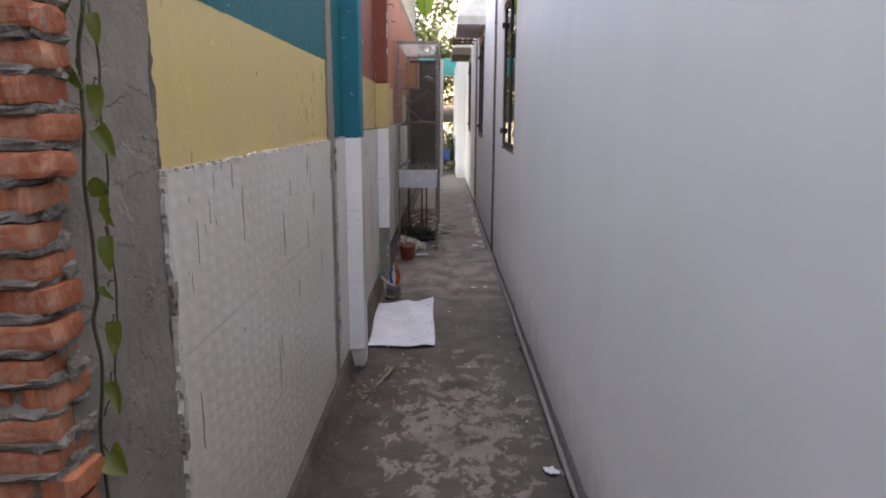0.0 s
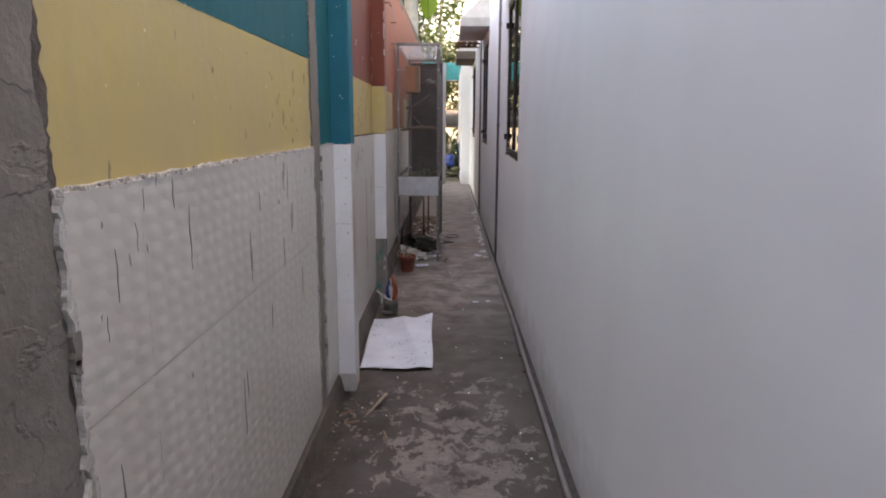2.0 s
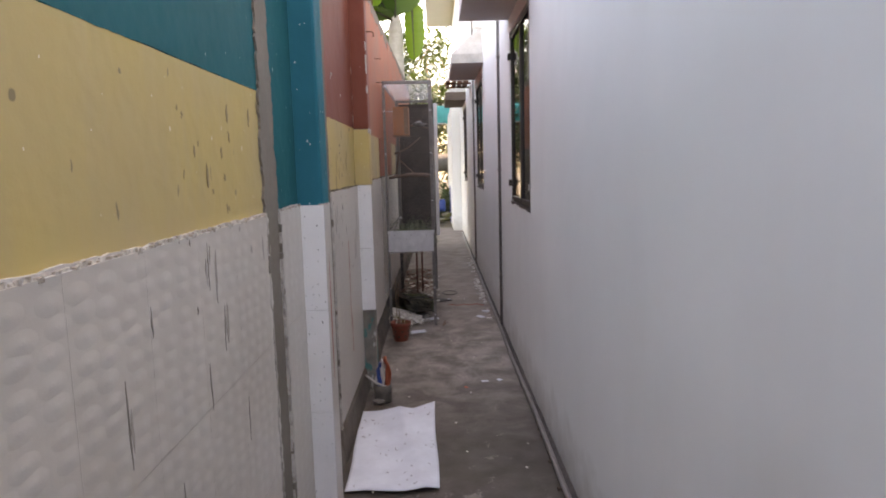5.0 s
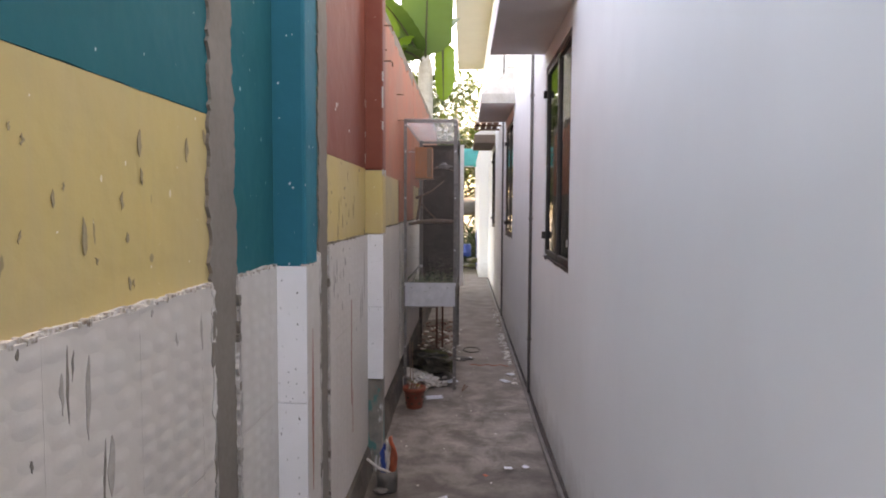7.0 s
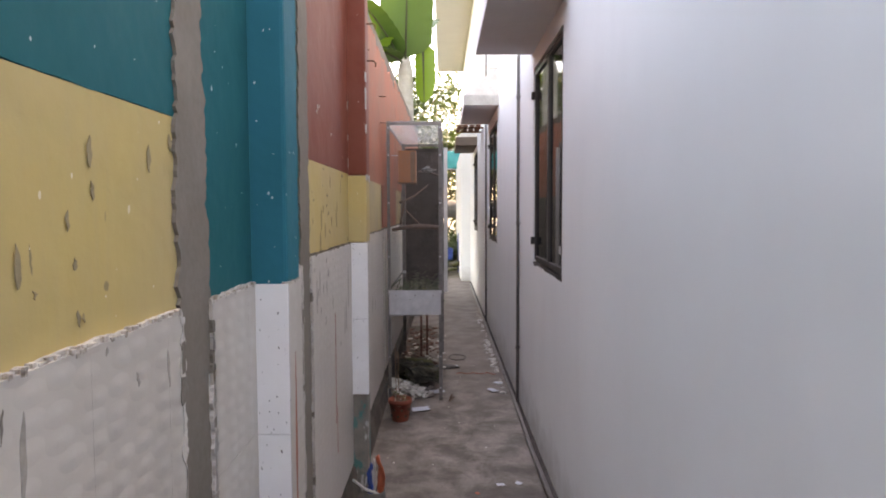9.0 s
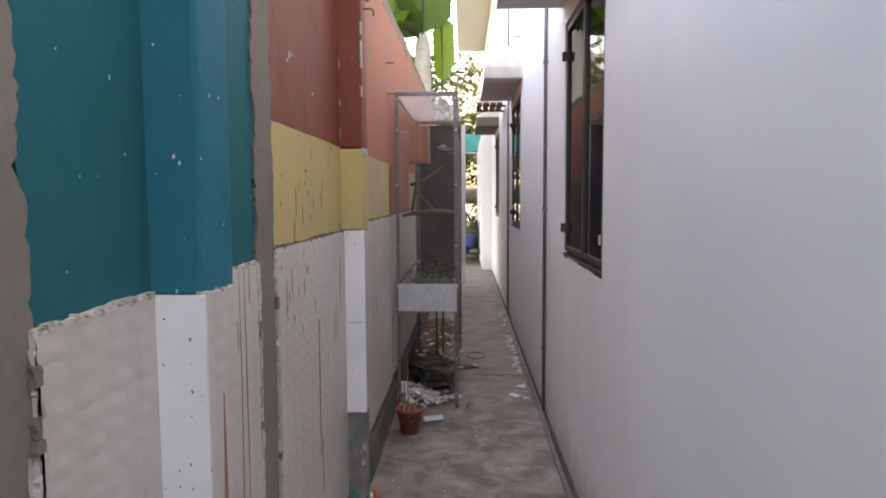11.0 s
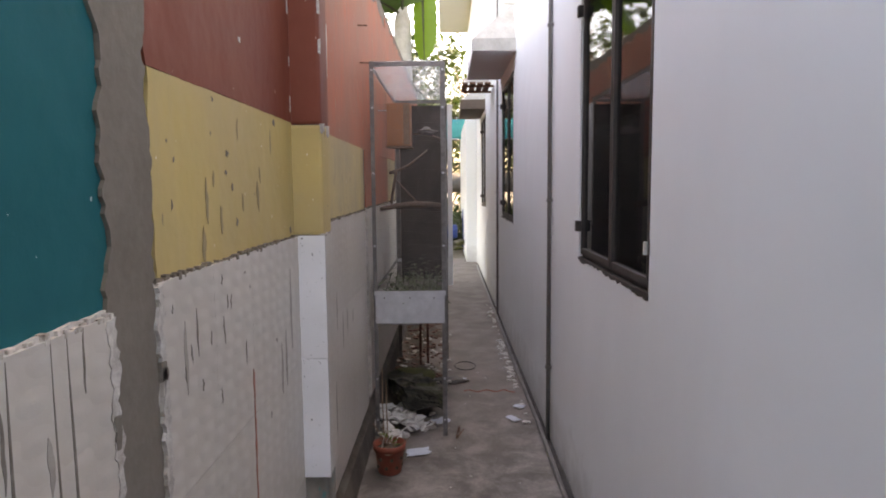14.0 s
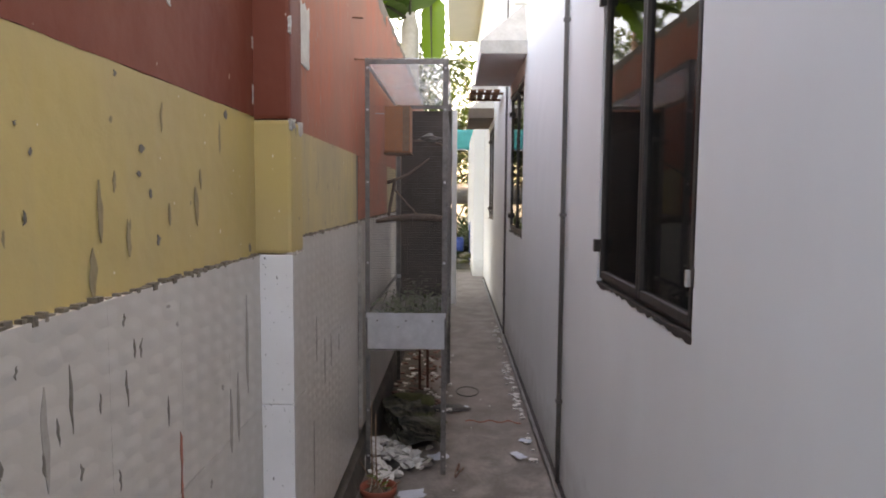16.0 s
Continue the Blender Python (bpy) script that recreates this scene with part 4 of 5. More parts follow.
chips("grit_chip", "small pale chip scattered on the concrete", 46, SHARD, lambda r: (r.uniform(-0.42, 0.52), r.uniform(3.0, 8.5)), (0.004, 0.011), 15)
chips("mortar_chip", "grey mortar chip fallen by the wall foot", 60, GRIME, lambda r: (-0.43 + abs(r.gauss(0, 0.11)), r.gauss(3.38, 0.16)), (0.004, 0.015), 16)
chips("dark_crumb", "dark clod of dirt by the wall foot", 40, SOIL, lambda r: (wx(5) - 0.02 - abs(r.gauss(0, 0.012)), r.uniform(2.0, 9.0)), (0.006, 0.016), 17, flat=0.6)


def paper_bit(x, y, w, l, turn, m, label):
    bm = bmesh.new()
    rows = [[bm.verts.new((w * (i / 4 - 0.5) + 0.25 * w * noise.noise(Vector((j * 1.3, x * 21, 7))), l * (j / 4 - 0.5) * (1 - 0.3 * abs(noise.noise(Vector((i * 1.7, x * 31, y))))) + 0.2 * l * noise.noise(Vector((i * 0.9, y * 17, 4))), 0.006 + 0.003 * noise.noise(Vector((i * 0.8 + x * 9, j * 0.8, y))) + 0.004)) for i in range(5)] for j in range(5)]
    for a, b in zip(rows, rows[1:]):
        for i in range(4):
            bm.faces.new((a[i], a[i + 1], b[i + 1], b[i]))
    ob = tagged(part("paper_scrap", bm, m), label, "litter", group="paper_scraps")
    ob.modifiers.new("thick", "SOLIDIFY").thickness = 0.0015
    ob.matrix_world = pose(x, y, 0.002, 0, 0, turn)


paper_bit(0.53, 2.61, 0.045, 0.06, 20, SHEET, "torn scrap of white paper on the concrete")
paper_bit(0.42, 7.37, 0.055, 0.11, 35, SHEET, "torn white label lying on the concrete")
paper_bit(0.48, 7.60, 0.05, 0.08, 70, SHEET, "torn white label lying on the concrete")
paper_bit(0.33, 5.51, 0.045, 0.03, 10, SHEET, "torn scrap of white paper on the concrete")
paper_bit(0.43, 5.53, 0.03, 0.04, 50, SHEET, "torn scrap of white paper on the concrete")
paper_bit(-0.16, 6.86, 0.13, 0.10, 15, SHEET, "flat white tile piece beside the plant pot")
paper_bit(-0.04, 7.34, 0.10, 0.10, 30, SHEET, "flat white tile piece beside the mossy block")
paper_bit(0.12, 8.22, 0.035, 0.05, 80, SHEET, "small white scrap on a damp patch")

paper_bit(0.20, 5.40, 0.02, 0.025, 40, ORANGEPL, "tiny scrap of orange plastic on the concrete")
stick = tagged(part("stick", tube([(-0.275, 3.44, 0.012), (-0.235, 3.56, 0.018), (-0.20, 3.68, 0.020)], [0.003, 0.006, 0.008], 6), SPLITWOOD), "split bamboo stick lying on the concrete", "stick")
for a, b in (((-0.40, 3.46, 0.008), (-0.34, 3.50, 0.010)), ((-0.37, 3.36, 0.008), (-0.30, 3.39, 0.008)), ((-0.17, 3.28, 0.008), (-0.15, 3.20, 0.008))):
    tagged(part("twig", tube([a, b], 0.004, 5), BARK), "short dry twig on the concrete", "twig", group="twigs")
tagged(part("red_string", tube([(0.12 + 0.36 * k / 16, 7.93 + 0.02 * math.sin(k * 1.1) - 0.015 * (k > 13), 0.010) for k in range(17)], 0.0035, 5), REDRUN), "faded red string lying across the concrete", "string")
tagged(part("wire_loop", tube([(0.14 + 0.085 * math.cos(a), 8.58 + 0.12 * math.sin(a), 0.010) for a in [0.3 * k for k in range(22)]], 0.004, 5), IRON), "loop of dark cable on the concrete", "cable")
tagged(part("wire_loop", tube([(0.02 + 0.05 * math.cos(a) + 0.03 * a, 7.16 + 0.09 * math.sin(1.7 * a), 0.008) for a in [0.3 * k for k in range(14)]], 0.003, 5), RUST), "bent rusty wire on the concrete", "wire")


def mossy_block():
    bm = bmesh.new()
    bmesh.ops.create_cube(bm, size=1.0)
    bmesh.ops.subdivide_edges(bm, edges=bm.edges[:], cuts=9, use_grid_fill=True)
    for v in bm.verts:
        q = v.co.copy()
        v.co = Vector((q.x * 0.27, q.y * 0.80, q.z * 0.11))
        v.co += 0.030 * Vector((noise.noise(q * 2.2), noise.noise(q * 2.2 + Vector((5, 0, 0))), noise.noise(q * 2.2 + Vector((0, 5, 0)))))
        v.co += 0.018 * Vector((noise.noise(q * 9), noise.noise(q * 9 + Vector((5, 0, 0))), noise.noise(q * 9 + Vector((0, 5, 0)))))
    ob = tagged(part("concrete_block", bm, MOSS), "broken concrete block grown with dark moss", "rubble")
    ob.matrix_world = pose(-0.235, 7.77, 0.078, -7, 6, 14)
    mat = tagged(part("moss_patch", rock((0.17, 0.20, 0.022), 3, detail=3), GREENMOSS, smooth=True), "flat cushion of olive green moss on the soil", "moss")
    mat.location = (-0.27, 8.33, 0.016)
    lid = tagged(part("rubber_flap", rock((0.15, 0.085, 0.012), 6, detail=3), IRON), "flat torn piece of black rubber on the concrete", "rubber")
    lid.location = (0.0, 8.20, 0.006)


mossy_block()


def plant_pot():
    t = thing("plant_pot", "small terracotta plastic pot with dry stalks", "plant pot", at=(-0.296, 6.63, 0.0))
    pot = part("pot", lathe([(0.056, 0.0), (0.060, 0.01), (0.076, 0.125), (0.084, 0.128), (0.086, 0.158), (0.080, 0.160), (0.076, 0.130), (0.070, 0.122)], 32), TERRA, t, smooth=True)
    for k in range(9):
        a = -2.6 + 0.42 * k
        z = 0.045 + 0.045 * (k % 2)
        r = 0.0615 + 0.13 * (z - 0.01)
        part("drain_hole", lathe([(0.009, -0.002), (0.009, 0.002)], 10), SOIL, pot).matrix_local = pose(r * math.cos(a), r * math.sin(a), z, 0, 90, math.degrees(a))
    part("soil", rock((0.074, 0.074, 0.02), 4, at=(0, 0, 0.125)), SOIL, t)
    rng = random.Random(8)
    for k in range(14):
        a, l = rng.uniform(0, 6.28), rng.uniform(0.05, 0.13)
        x, y = rng.uniform(-0.05, 0.05), rng.uniform(-0.05, 0.05)
        part("stalk", tube([(x, y, 0.12), (x + 0.3 * l * math.cos(a), y + 0.3 * l * math.sin(a), 0.12 + 0.6 * l), (x + 0.8 * l * math.cos(a), y + 0.8 * l * math.sin(a), 0.12 + 0.85 * l)], 0.0025, 5), BARK if k % 3 else SHARD, t)
    for x, h in ((-0.025, 0.42), (-0.005, 0.36)):
        part("stalk", tube([(x, 0.0, 0.12), (x - 0.01, 0.02, 0.12 + h * 0.6), (x - 0.012, 0.05, 0.12 + h)], 0.003, 5), BARK, t)
    bm = bmesh.new()
    for k in range(9):
        a = k * 0.7
        blade(bm, (0.02 * math.cos(a), 0.02 * math.sin(a), 0.14 + 0.012 * k), (math.cos(a), math.sin(a), 0.6), (-math.sin(a), math.cos(a), 0), 0.05, 0.02)
    part("leaf", bm, LEAF, t, "few small green leaves", kind="stuff")


plant_pot()


def rubbish_can():
    t = thing("old_can", "sooty can holding a crumpled orange and blue wrapper", "can", at=(-0.322, 5.22, 0.0))
    part("can_body", lathe([(0.052, 0.0), (0.055, 0.01), (0.054, 0.05), (0.057, 0.055), (0.055, 0.11), (0.050, 0.11), (0.049, 0.03)], 24), DARKCAN, t, smooth=True)
    part("can_base", rock((0.045, 0.03, 0.018), 9, at=(-0.025, -0.05, 0.014)), DARKCAN, t)
    for x0, m, w, lean, h in ((0.018, ORANGEPL, 0.034, 0.02, 0.285), (-0.012, BLUE, 0.03, -0.01, 0.25), (0.000, SHARD, 0.022, 0.0, 0.27)):
        bm = bmesh.new()
        rows = []
        for j in range(9):
            s = j / 8
            c = Vector((x0 + lean * math.sin(s * 3.1) + 0.010 * noise.noise(Vector((s * 6, x0 * 90, 0))), 0.01 * math.sin(s * 5 + x0 * 60), 0.05 + s * (h - 0.05)))
            hw = w * (0.5 if s > 0.12 else 0.7) * (1 - 0.5 * s ** 4)
            rows.append([bm.verts.new(c + Vector((hw * k, 0.016 * math.cos(k * 2 + s * 9 + x0 * 80), 0.004 * noise.noise(Vector((k * 2, s * 7, x0 * 50)))))) for k in (-1, -0.4, 0.3, 1)])
        for a, b in zip(rows, rows[1:]):
            for i in range(3):
                bm.faces.new((a[i], a[i + 1], b[i + 1], b[i]))
        ob = part("wrapper", bm, m, t, {"orange_plastic": "crumpled orange wrapper", "blue_plastic": "crumpled blue wrapper"}.get(m.name, "crumpled white wrapper"), smooth=True)
        ob.modifiers.new("thick", "SOLIDIFY").thickness = 0.003
    part("brush_stick", tube([(0.02, 0.0, 0.09), (-0.04, -0.04, 0.13), (-0.095, -0.07, 0.19)], [0.006, 0.008, 0.007], 6), SHARD, t, "pale stick")


rubbish_can()

# ---- the bird cage ----
CX0, CX1, CY0, CY1, CZ0, CZ1 = -0.424, 0.004, 7.115, 8.80, 0.685, 2.188
MESH_TOP = 1.95


def bird_cage():
    t = thing("bird_cage", "tall empty aviary cage of slotted steel angle and wire mesh", "cage", at=(0, 0, 0))

    def angle(x, y, sx, sy, z0, z1, m, holes, w=0.034):
        bm = bmesh.new()
        th = 0.003
        box(min(x, x + sx * w), max(x, x + sx * w), min(y, y + sy * th), max(y, y + sy * th), z0, z1, bm=bm)
        box(min(x, x + sx * th), max(x, x + sx * th), min(y + sy * th, y + sy * w), max(y + sy * th, y + sy * w), z0, z1, bm=bm)
        post = part("post", bm, m, t, "slotted steel angle post")
        if holes:
            bm = bmesh.new()
            z = z0 + 0.03
            while z < z1 - 0.02:
                xc = x + sx * w * 0.55
                box(xc - 0.0045, xc + 0.0045, y - sy * 0.0012, y + sy * 0.0004, z - 0.004, z + 0.004, bm=bm)
                z += 0.021
            part("slot", bm, WIRE, post, "row of punched slots", kind="stuff")
            for z in (0.10, 0.35, 0.70, 1.14, 1.56, 1.93, 2.14):
                part("bolt", lathe([(0.007, 0.0), (0.006, 0.004), (0.003, 0.006)], 8), GALV, post).matrix_local = pose(x + sx * w * 0.55, y, z, 90, 0, 0)

    angle(CX0, CY0, 1, 1, 0.0, CZ1, DULLSTEEL, True, 0.024)
    angle(CX1, CY0, -1, 1, 0.0, CZ1, DULLSTEEL, True, 0.028)
    angle(CX0, CY1, 1, -1, 0.0, CZ1, DULLSTEEL, False)
    angle(CX1, CY1, -1, -1, 0.0, CZ1, DULLSTEEL, False)
    # rails
    for z, m in ((CZ1 - 0.030, DULLSTEEL), (CZ0 + 0.165, GALV)):
        for y in (CY0, CY1 - 0.003):
            part("rail", box(CX0 + 0.004, CX1 - 0.004, y - 0.003, y, z, z + 0.026), m, t)
        for x in (CX0 + 0.001, CX1 - 0.002):
            part("rail", box(x - 0.001, x + 0.002, CY0 + 0.036, CY1 - 0.036, z, z + 0.026), DULLSTEEL, t)
    # tray
    tray = part("tray_front", box(CX0 + 0.012, CX1 - 0.012, CY0 - 0.007, CY0 - 0.004, CZ0, CZ0 + 0.166, 0.001), GALV, t, "plain galvanised tray front")
    part("tray_lip", box(CX0 + 0.015, CX1 - 0.16, CY0 - 0.008, CY0 + 0.01, CZ0 - 0.010, CZ0 - 0.001), DULLSTEEL, tray)
    for x in (-0.36, -0.21, -0.07):
        part("rivet", lathe([(0.005, 0.0), (0.003, 0.003)], 8), DULLSTEEL, tray).matrix_local = pose(x, CY0 - 0.007, CZ0 + 0.15, 90, 0, 0)
    part("tray_floor", box(CX0 + 0.006, CX1 - 0.006, CY0 + 0.01, CY1 - 0.01, CZ0 + 0.004, CZ0 + 0.012), DULLSTEEL, t)
    # mesh
    def mesh(flat, u0, u1, at, step_u, step_z, r):
        bm = bmesh.new()
        def bar(u, v, z0, z1):
            if flat == "y":
                box(u, v, at - r, at + r, z0, z1, bm=bm)
            else:
                box(at - r, at + r, u, v, z0, z1, bm=bm)
        z = CZ0 + 0.17
        while z < MESH_TOP:
            bar(u0, u1, z - r, z + r)
            z += step_z
        u = u0
        while u < u1:
            bar(u - 0.5 * r, u + 0.5 * r, CZ0 + 0.17, MESH_TOP)
            u += step_u
        part("wire_mesh", bm, WIRE, t, "fine grey welded wire mesh", kind="stuff")

    mesh("y", CX0 + 0.03, CX1 - 0.03, CY0 + 0.006, 0.0127, 0.0127, 0.0005)
    mesh("x", CY0 + 0.03, CY1 - 0.03, CX1 - 0.006, 0.0254, 0.0127, 0.0007)
    g = part("cover", box(CX0, CX1, CY0 + 0.002, CY1, CZ1, CZ1 + 0.003), PLASTIC, t, "clear plastic top sheet")
    g.visible_shadow = False
    part("back_panel", box(CX0 + 0.04, CX1 - 0.006, CY1 - 0.035, CY1 - 0.028, CZ0 + 0.02, CZ1 - 0.05), DARKCLOTH, t, "dark backing panel")
    part("side_strip", box(0.008, 0.046, 8.72, 8.735, 0.66, 2.14, 0.002), WHITEPVC, t, "white plastic edging strip")
    for x in (-0.225, -0.165):
        part("leg", box(x - 0.009, x + 0.009, 8.60, 8.618, 0.0, CZ0), RUST, t, "rusty leg")
    part("brace", tube([(CX0 + 0.012, CY0 + 0.03, CZ0 - 0.02), (CX0 + 0.012, CY0 + 0.02, 0.50)], 0.006, 6), DULLSTEEL, t)


bird_cage()


def nest_box():
    t = thing("nest_box", "orange wooden nest box hung inside the cage", "nest box", at=(0, 0, 0))
    body = part("box_body", box(-0.360, -0.215, 7.44, 7.60, 1.735, 1.995, 0.003), WOODBOX, t)
    part("front_board", box(-0.356, -0.262, 7.434, 7.439, 1.742, 1.990, 0.001), WOODBOX, t)
    part("front_strip", box(-0.258, -0.219, 7.432, 7.439, 1.742, 1.990, 0.001), BARK, t, "darker wood strip")
    part("hook", tube([(-0.424, 7.52, 1.96), (-0.361, 7.52, 1.96)], 0.003, 6), GALV, t)
    part("base_board", box(-0.366, -0.209, 7.43, 7.61, 1.726, 1.734), BARK, t)


nest_box()


def perch(pts, r):
    ob = part("perch", tube([Vector(p) + 0.006 * Vector((noise.noise(Vector(p) * 30), 0, noise.noise(Vector(p) * 25))) for p in pts], r, 8), DARKBARK, smooth=True)
    return tagged(ob, "natural dry branch perch across the cage", "branch", group="perches")


def along(a, b, n=8, sag=0.0):
    return [Vector(a).lerp(Vector(b), k / n) + Vector((0, 0, -sag * math.sin(math.pi * k / n))) for k in range(n + 1)]


perch(along((-0.43, 7.62, 1.335), (0.0, 7.62, 1.35), 9, -0.022), [0.012 + 0.010 * math.sin(2.6 * k / 9) for k in range(10)])
perch(along((-0.37, 7.70, 1.57), (-0.13, 7.95, 1.73), 8, 0.02), [0.012 - 0.0008 * k for k in range(9)])
perch(along((-0.36, 8.0, 1.53), (-0.18, 7.66, 1.37)), [0.006] * 9)
perch(along((-0.33, 7.72, 1.59), (-0.36, 7.66, 1.37), 8, 0.0), [0.010] * 9)
perch(along((-0.26, 8.2, 1.86), (-0.02, 8.3, 1.83), 8, -0.02), [0.008] * 9)
scrap = tagged(part("plastic_scrap", rock((0.075, 0.03, 0.022), 5, detail=3, rough=0.9), DULLSTEEL), "crumpled grey plastic scrap caught on a perch", "scrap")
scrap.location = (-0.15, 8.23, 1.885)


def cage_greens():
    rng = random.Random(31)
    bm = bmesh.new()
    for _ in range(620):
        x, y = rng.uniform(-0.39, -0.03), rng.uniform(7.15, 7.9)
        a = rng.uniform(0, 6.28)
        z = 0.70 + 0.34 * rng.random() ** 1.2 * (0.6 + 0.4 * noise.noise(Vector((x * 8, y * 4, 0))))
        blade(bm, (x, y, z), (math.cos(a), math.sin(a), rng.uniform(-0.2, 0.9)), (-math.sin(a), math.cos(a), 0), rng.uniform(0.04, 0.09), 0.022, 0.4, 0.15, 3)
    tagged(part("cut_greens", bm, GREENS), "heap of wilted cut greens in the cage tray", "leaves", kind="stuff")
    for k in range(9):
        a = [(-0.38 + 0.04 * k, 7.3 + 0.07 * (k % 4), 0.70), (-0.37 + 0.045 * k, 7.35 + 0.1 * (k % 3), 0.86), (-0.35 + 0.04 * k, 7.5, 0.93 + 0.015 * (k % 5))]
        tagged(part("cut_stalk", tube(a, 0.003, 5), STEM), "wilted green stalk in the cage tray", "stalk", group="cut_stalks")


cage_greens()

# ---- plain unseen walls, added to block light behind the start ----
tagged(part("unseen_wall_back", box(-2.2, 0.66, -3.2, -3.0, -0.1, 3.0), PLASTER), "added unseen wall that keeps light off the start", "wall", kind="structure")
tagged(part("unseen_wall_side", box(-1.15, -1.0, -3.0, 1.04, -0.1, 3.0), PLASTER), "added unseen wall that keeps light off the start", "wall", kind="structure")

# ---- the brick pier and the vine ----
pier = thing("brick_wall", "unplastered red brick wall end with rough mortar", "wall", kind="structure")
COURSE, PY0, PY1 = 0.0475, 1.046, 1.134


def brick_wall():
    """A half-brick wall that meets the alley end on."""
    rng = random.Random(5)
    part("mortar_core", box(-3.4, -0.476, PY0 + 0.016, PY1 + 0.02, -0.05, 2.42), JOINT, pier)
    shapes = []
    for k in range(10):
        b = box(-0.089, 0.089, -0.044, 0.044, 0, 0.0375)
        bmesh.ops.subdivide_edges(b, edges=b.edges[:], cuts=3, use_grid_fill=True)
        for v in b.verts:
            q = v.co + Vector((k * 3.3, k, 0))
            edge = (abs(v.co.x) > 0.088) + (abs(v.co.y) > 0.043) + (v.co.z < 0.001 or v.co.z > 0.037)
            v.co += 0.009 * Vector((noise.noise(q * 16), noise.noise(q * 16 + Vector((0, 0, 7))), 0.5 * noise.noise(q * 20 + Vector((7, 0, 0)))))
            if edge > 1:
                v.co -= 0.0035 * (edge - 1) * Vector((math.copysign(1, v.co.x), math.copysign(1, v.co.y), math.copysign(0.6, v.co.z - 0.02))) * (0.4 + abs(noise.noise(q * 40)))
        me = bpy.data.meshes.new("brick")
        bmesh.ops.recalc_face_normals(b, faces=b.faces[:])
        b.to_mesh(me)
        b.free()
        me.materials.append(BRICK)
        shapes.append(me)
    rest = bmesh.new()
    for c in range(51):
        z = 0.004 + c * COURSE
        x = -0.450 + (0.024 if z > 1.33 else 0.0) + rng.uniform(-0.010, 0.008)
        first = True
        while x > -3.2:
            l = 0.178 if not first or c % 3 else rng.choice((0.055, 0.085))
            if x > -0.9:
                ob = new("brick", shapes[rng.randrange(10)])
                ob.parent = pier
                ob.matrix_basis = pose(x - l / 2, (PY0 + PY1) / 2 + rng.uniform(-0.008, 0.008), z + rng.uniform(-0.003, 0.003), rng.uniform(-2, 2), rng.uniform(-2, 2), rng.uniform(-4, 4)) @ Matrix.Diagonal((l / 0.178, 1, 1, 1))
            else:
                box(x - l, x, PY0, PY1, z, z + 0.040, bm=rest)
            x -= l + 0.011
            first = False
    part("far_bricks", rest, BRICK, pier, kind="stuff")
    # mortar pressed out of the joints, along the face and round the end
    bm = bmesh.new()
    for c in range(51):
        z = -0.003 + c * COURSE
        out = 0.024 if z > 1.33 else 0.0
        line = [(-0.80 + 0.02 * k, PY0, 0, -1) for k in range(17)] + [(-0.468 + out, PY0 + 0.004, 0.7, -0.7)] + [(-0.464 + out, PY0 + 0.012 * k, 1, 0) for k in range(1, 9)]
        rows = []
        for k, (x, y, nx, ny) in enumerate(line):
            row = []
            for q, (depth, dz) in enumerate(((-0.02, -0.007), (0.004, -0.002), (0.006, 0.005), (0.004, 0.011), (-0.02, 0.016))):
                d = depth + 0.011 * noise.noise(Vector((k * 0.7, c * 3.1, q * 0.6))) + 0.006 * noise.noise(Vector((k * 2.1, c * 1.7, q * 2)))
                row.append(bm.verts.new((x + nx * d, y + ny * d, z + dz + 0.005 * noise.noise(Vector((k * 0.9, c * 5.3, q * 0.3))))))
            rows.append(row)
        for a, b in zip(rows, rows[1:]):
            for q in range(4):
                bm.faces.new((a[q], a[q + 1], b[q + 1], b[q]))
        for k in range(1):
            p = Vector((-0.457 + out + rng.uniform(-0.006, 0.004), rng.uniform(PY0 + 0.02, PY1), z + rng.uniform(0.0, 0.03)))
            rock((0.0045, rng.uniform(0.012, 0.026), rng.uniform(0.008, 0.020)), c * 7 + k, bm, p, 2, 0.9)
    part("squeezed_mortar", bm, JOINT, pier, "rough grey mortar between the courses", kind="stuff")


brick_wall()


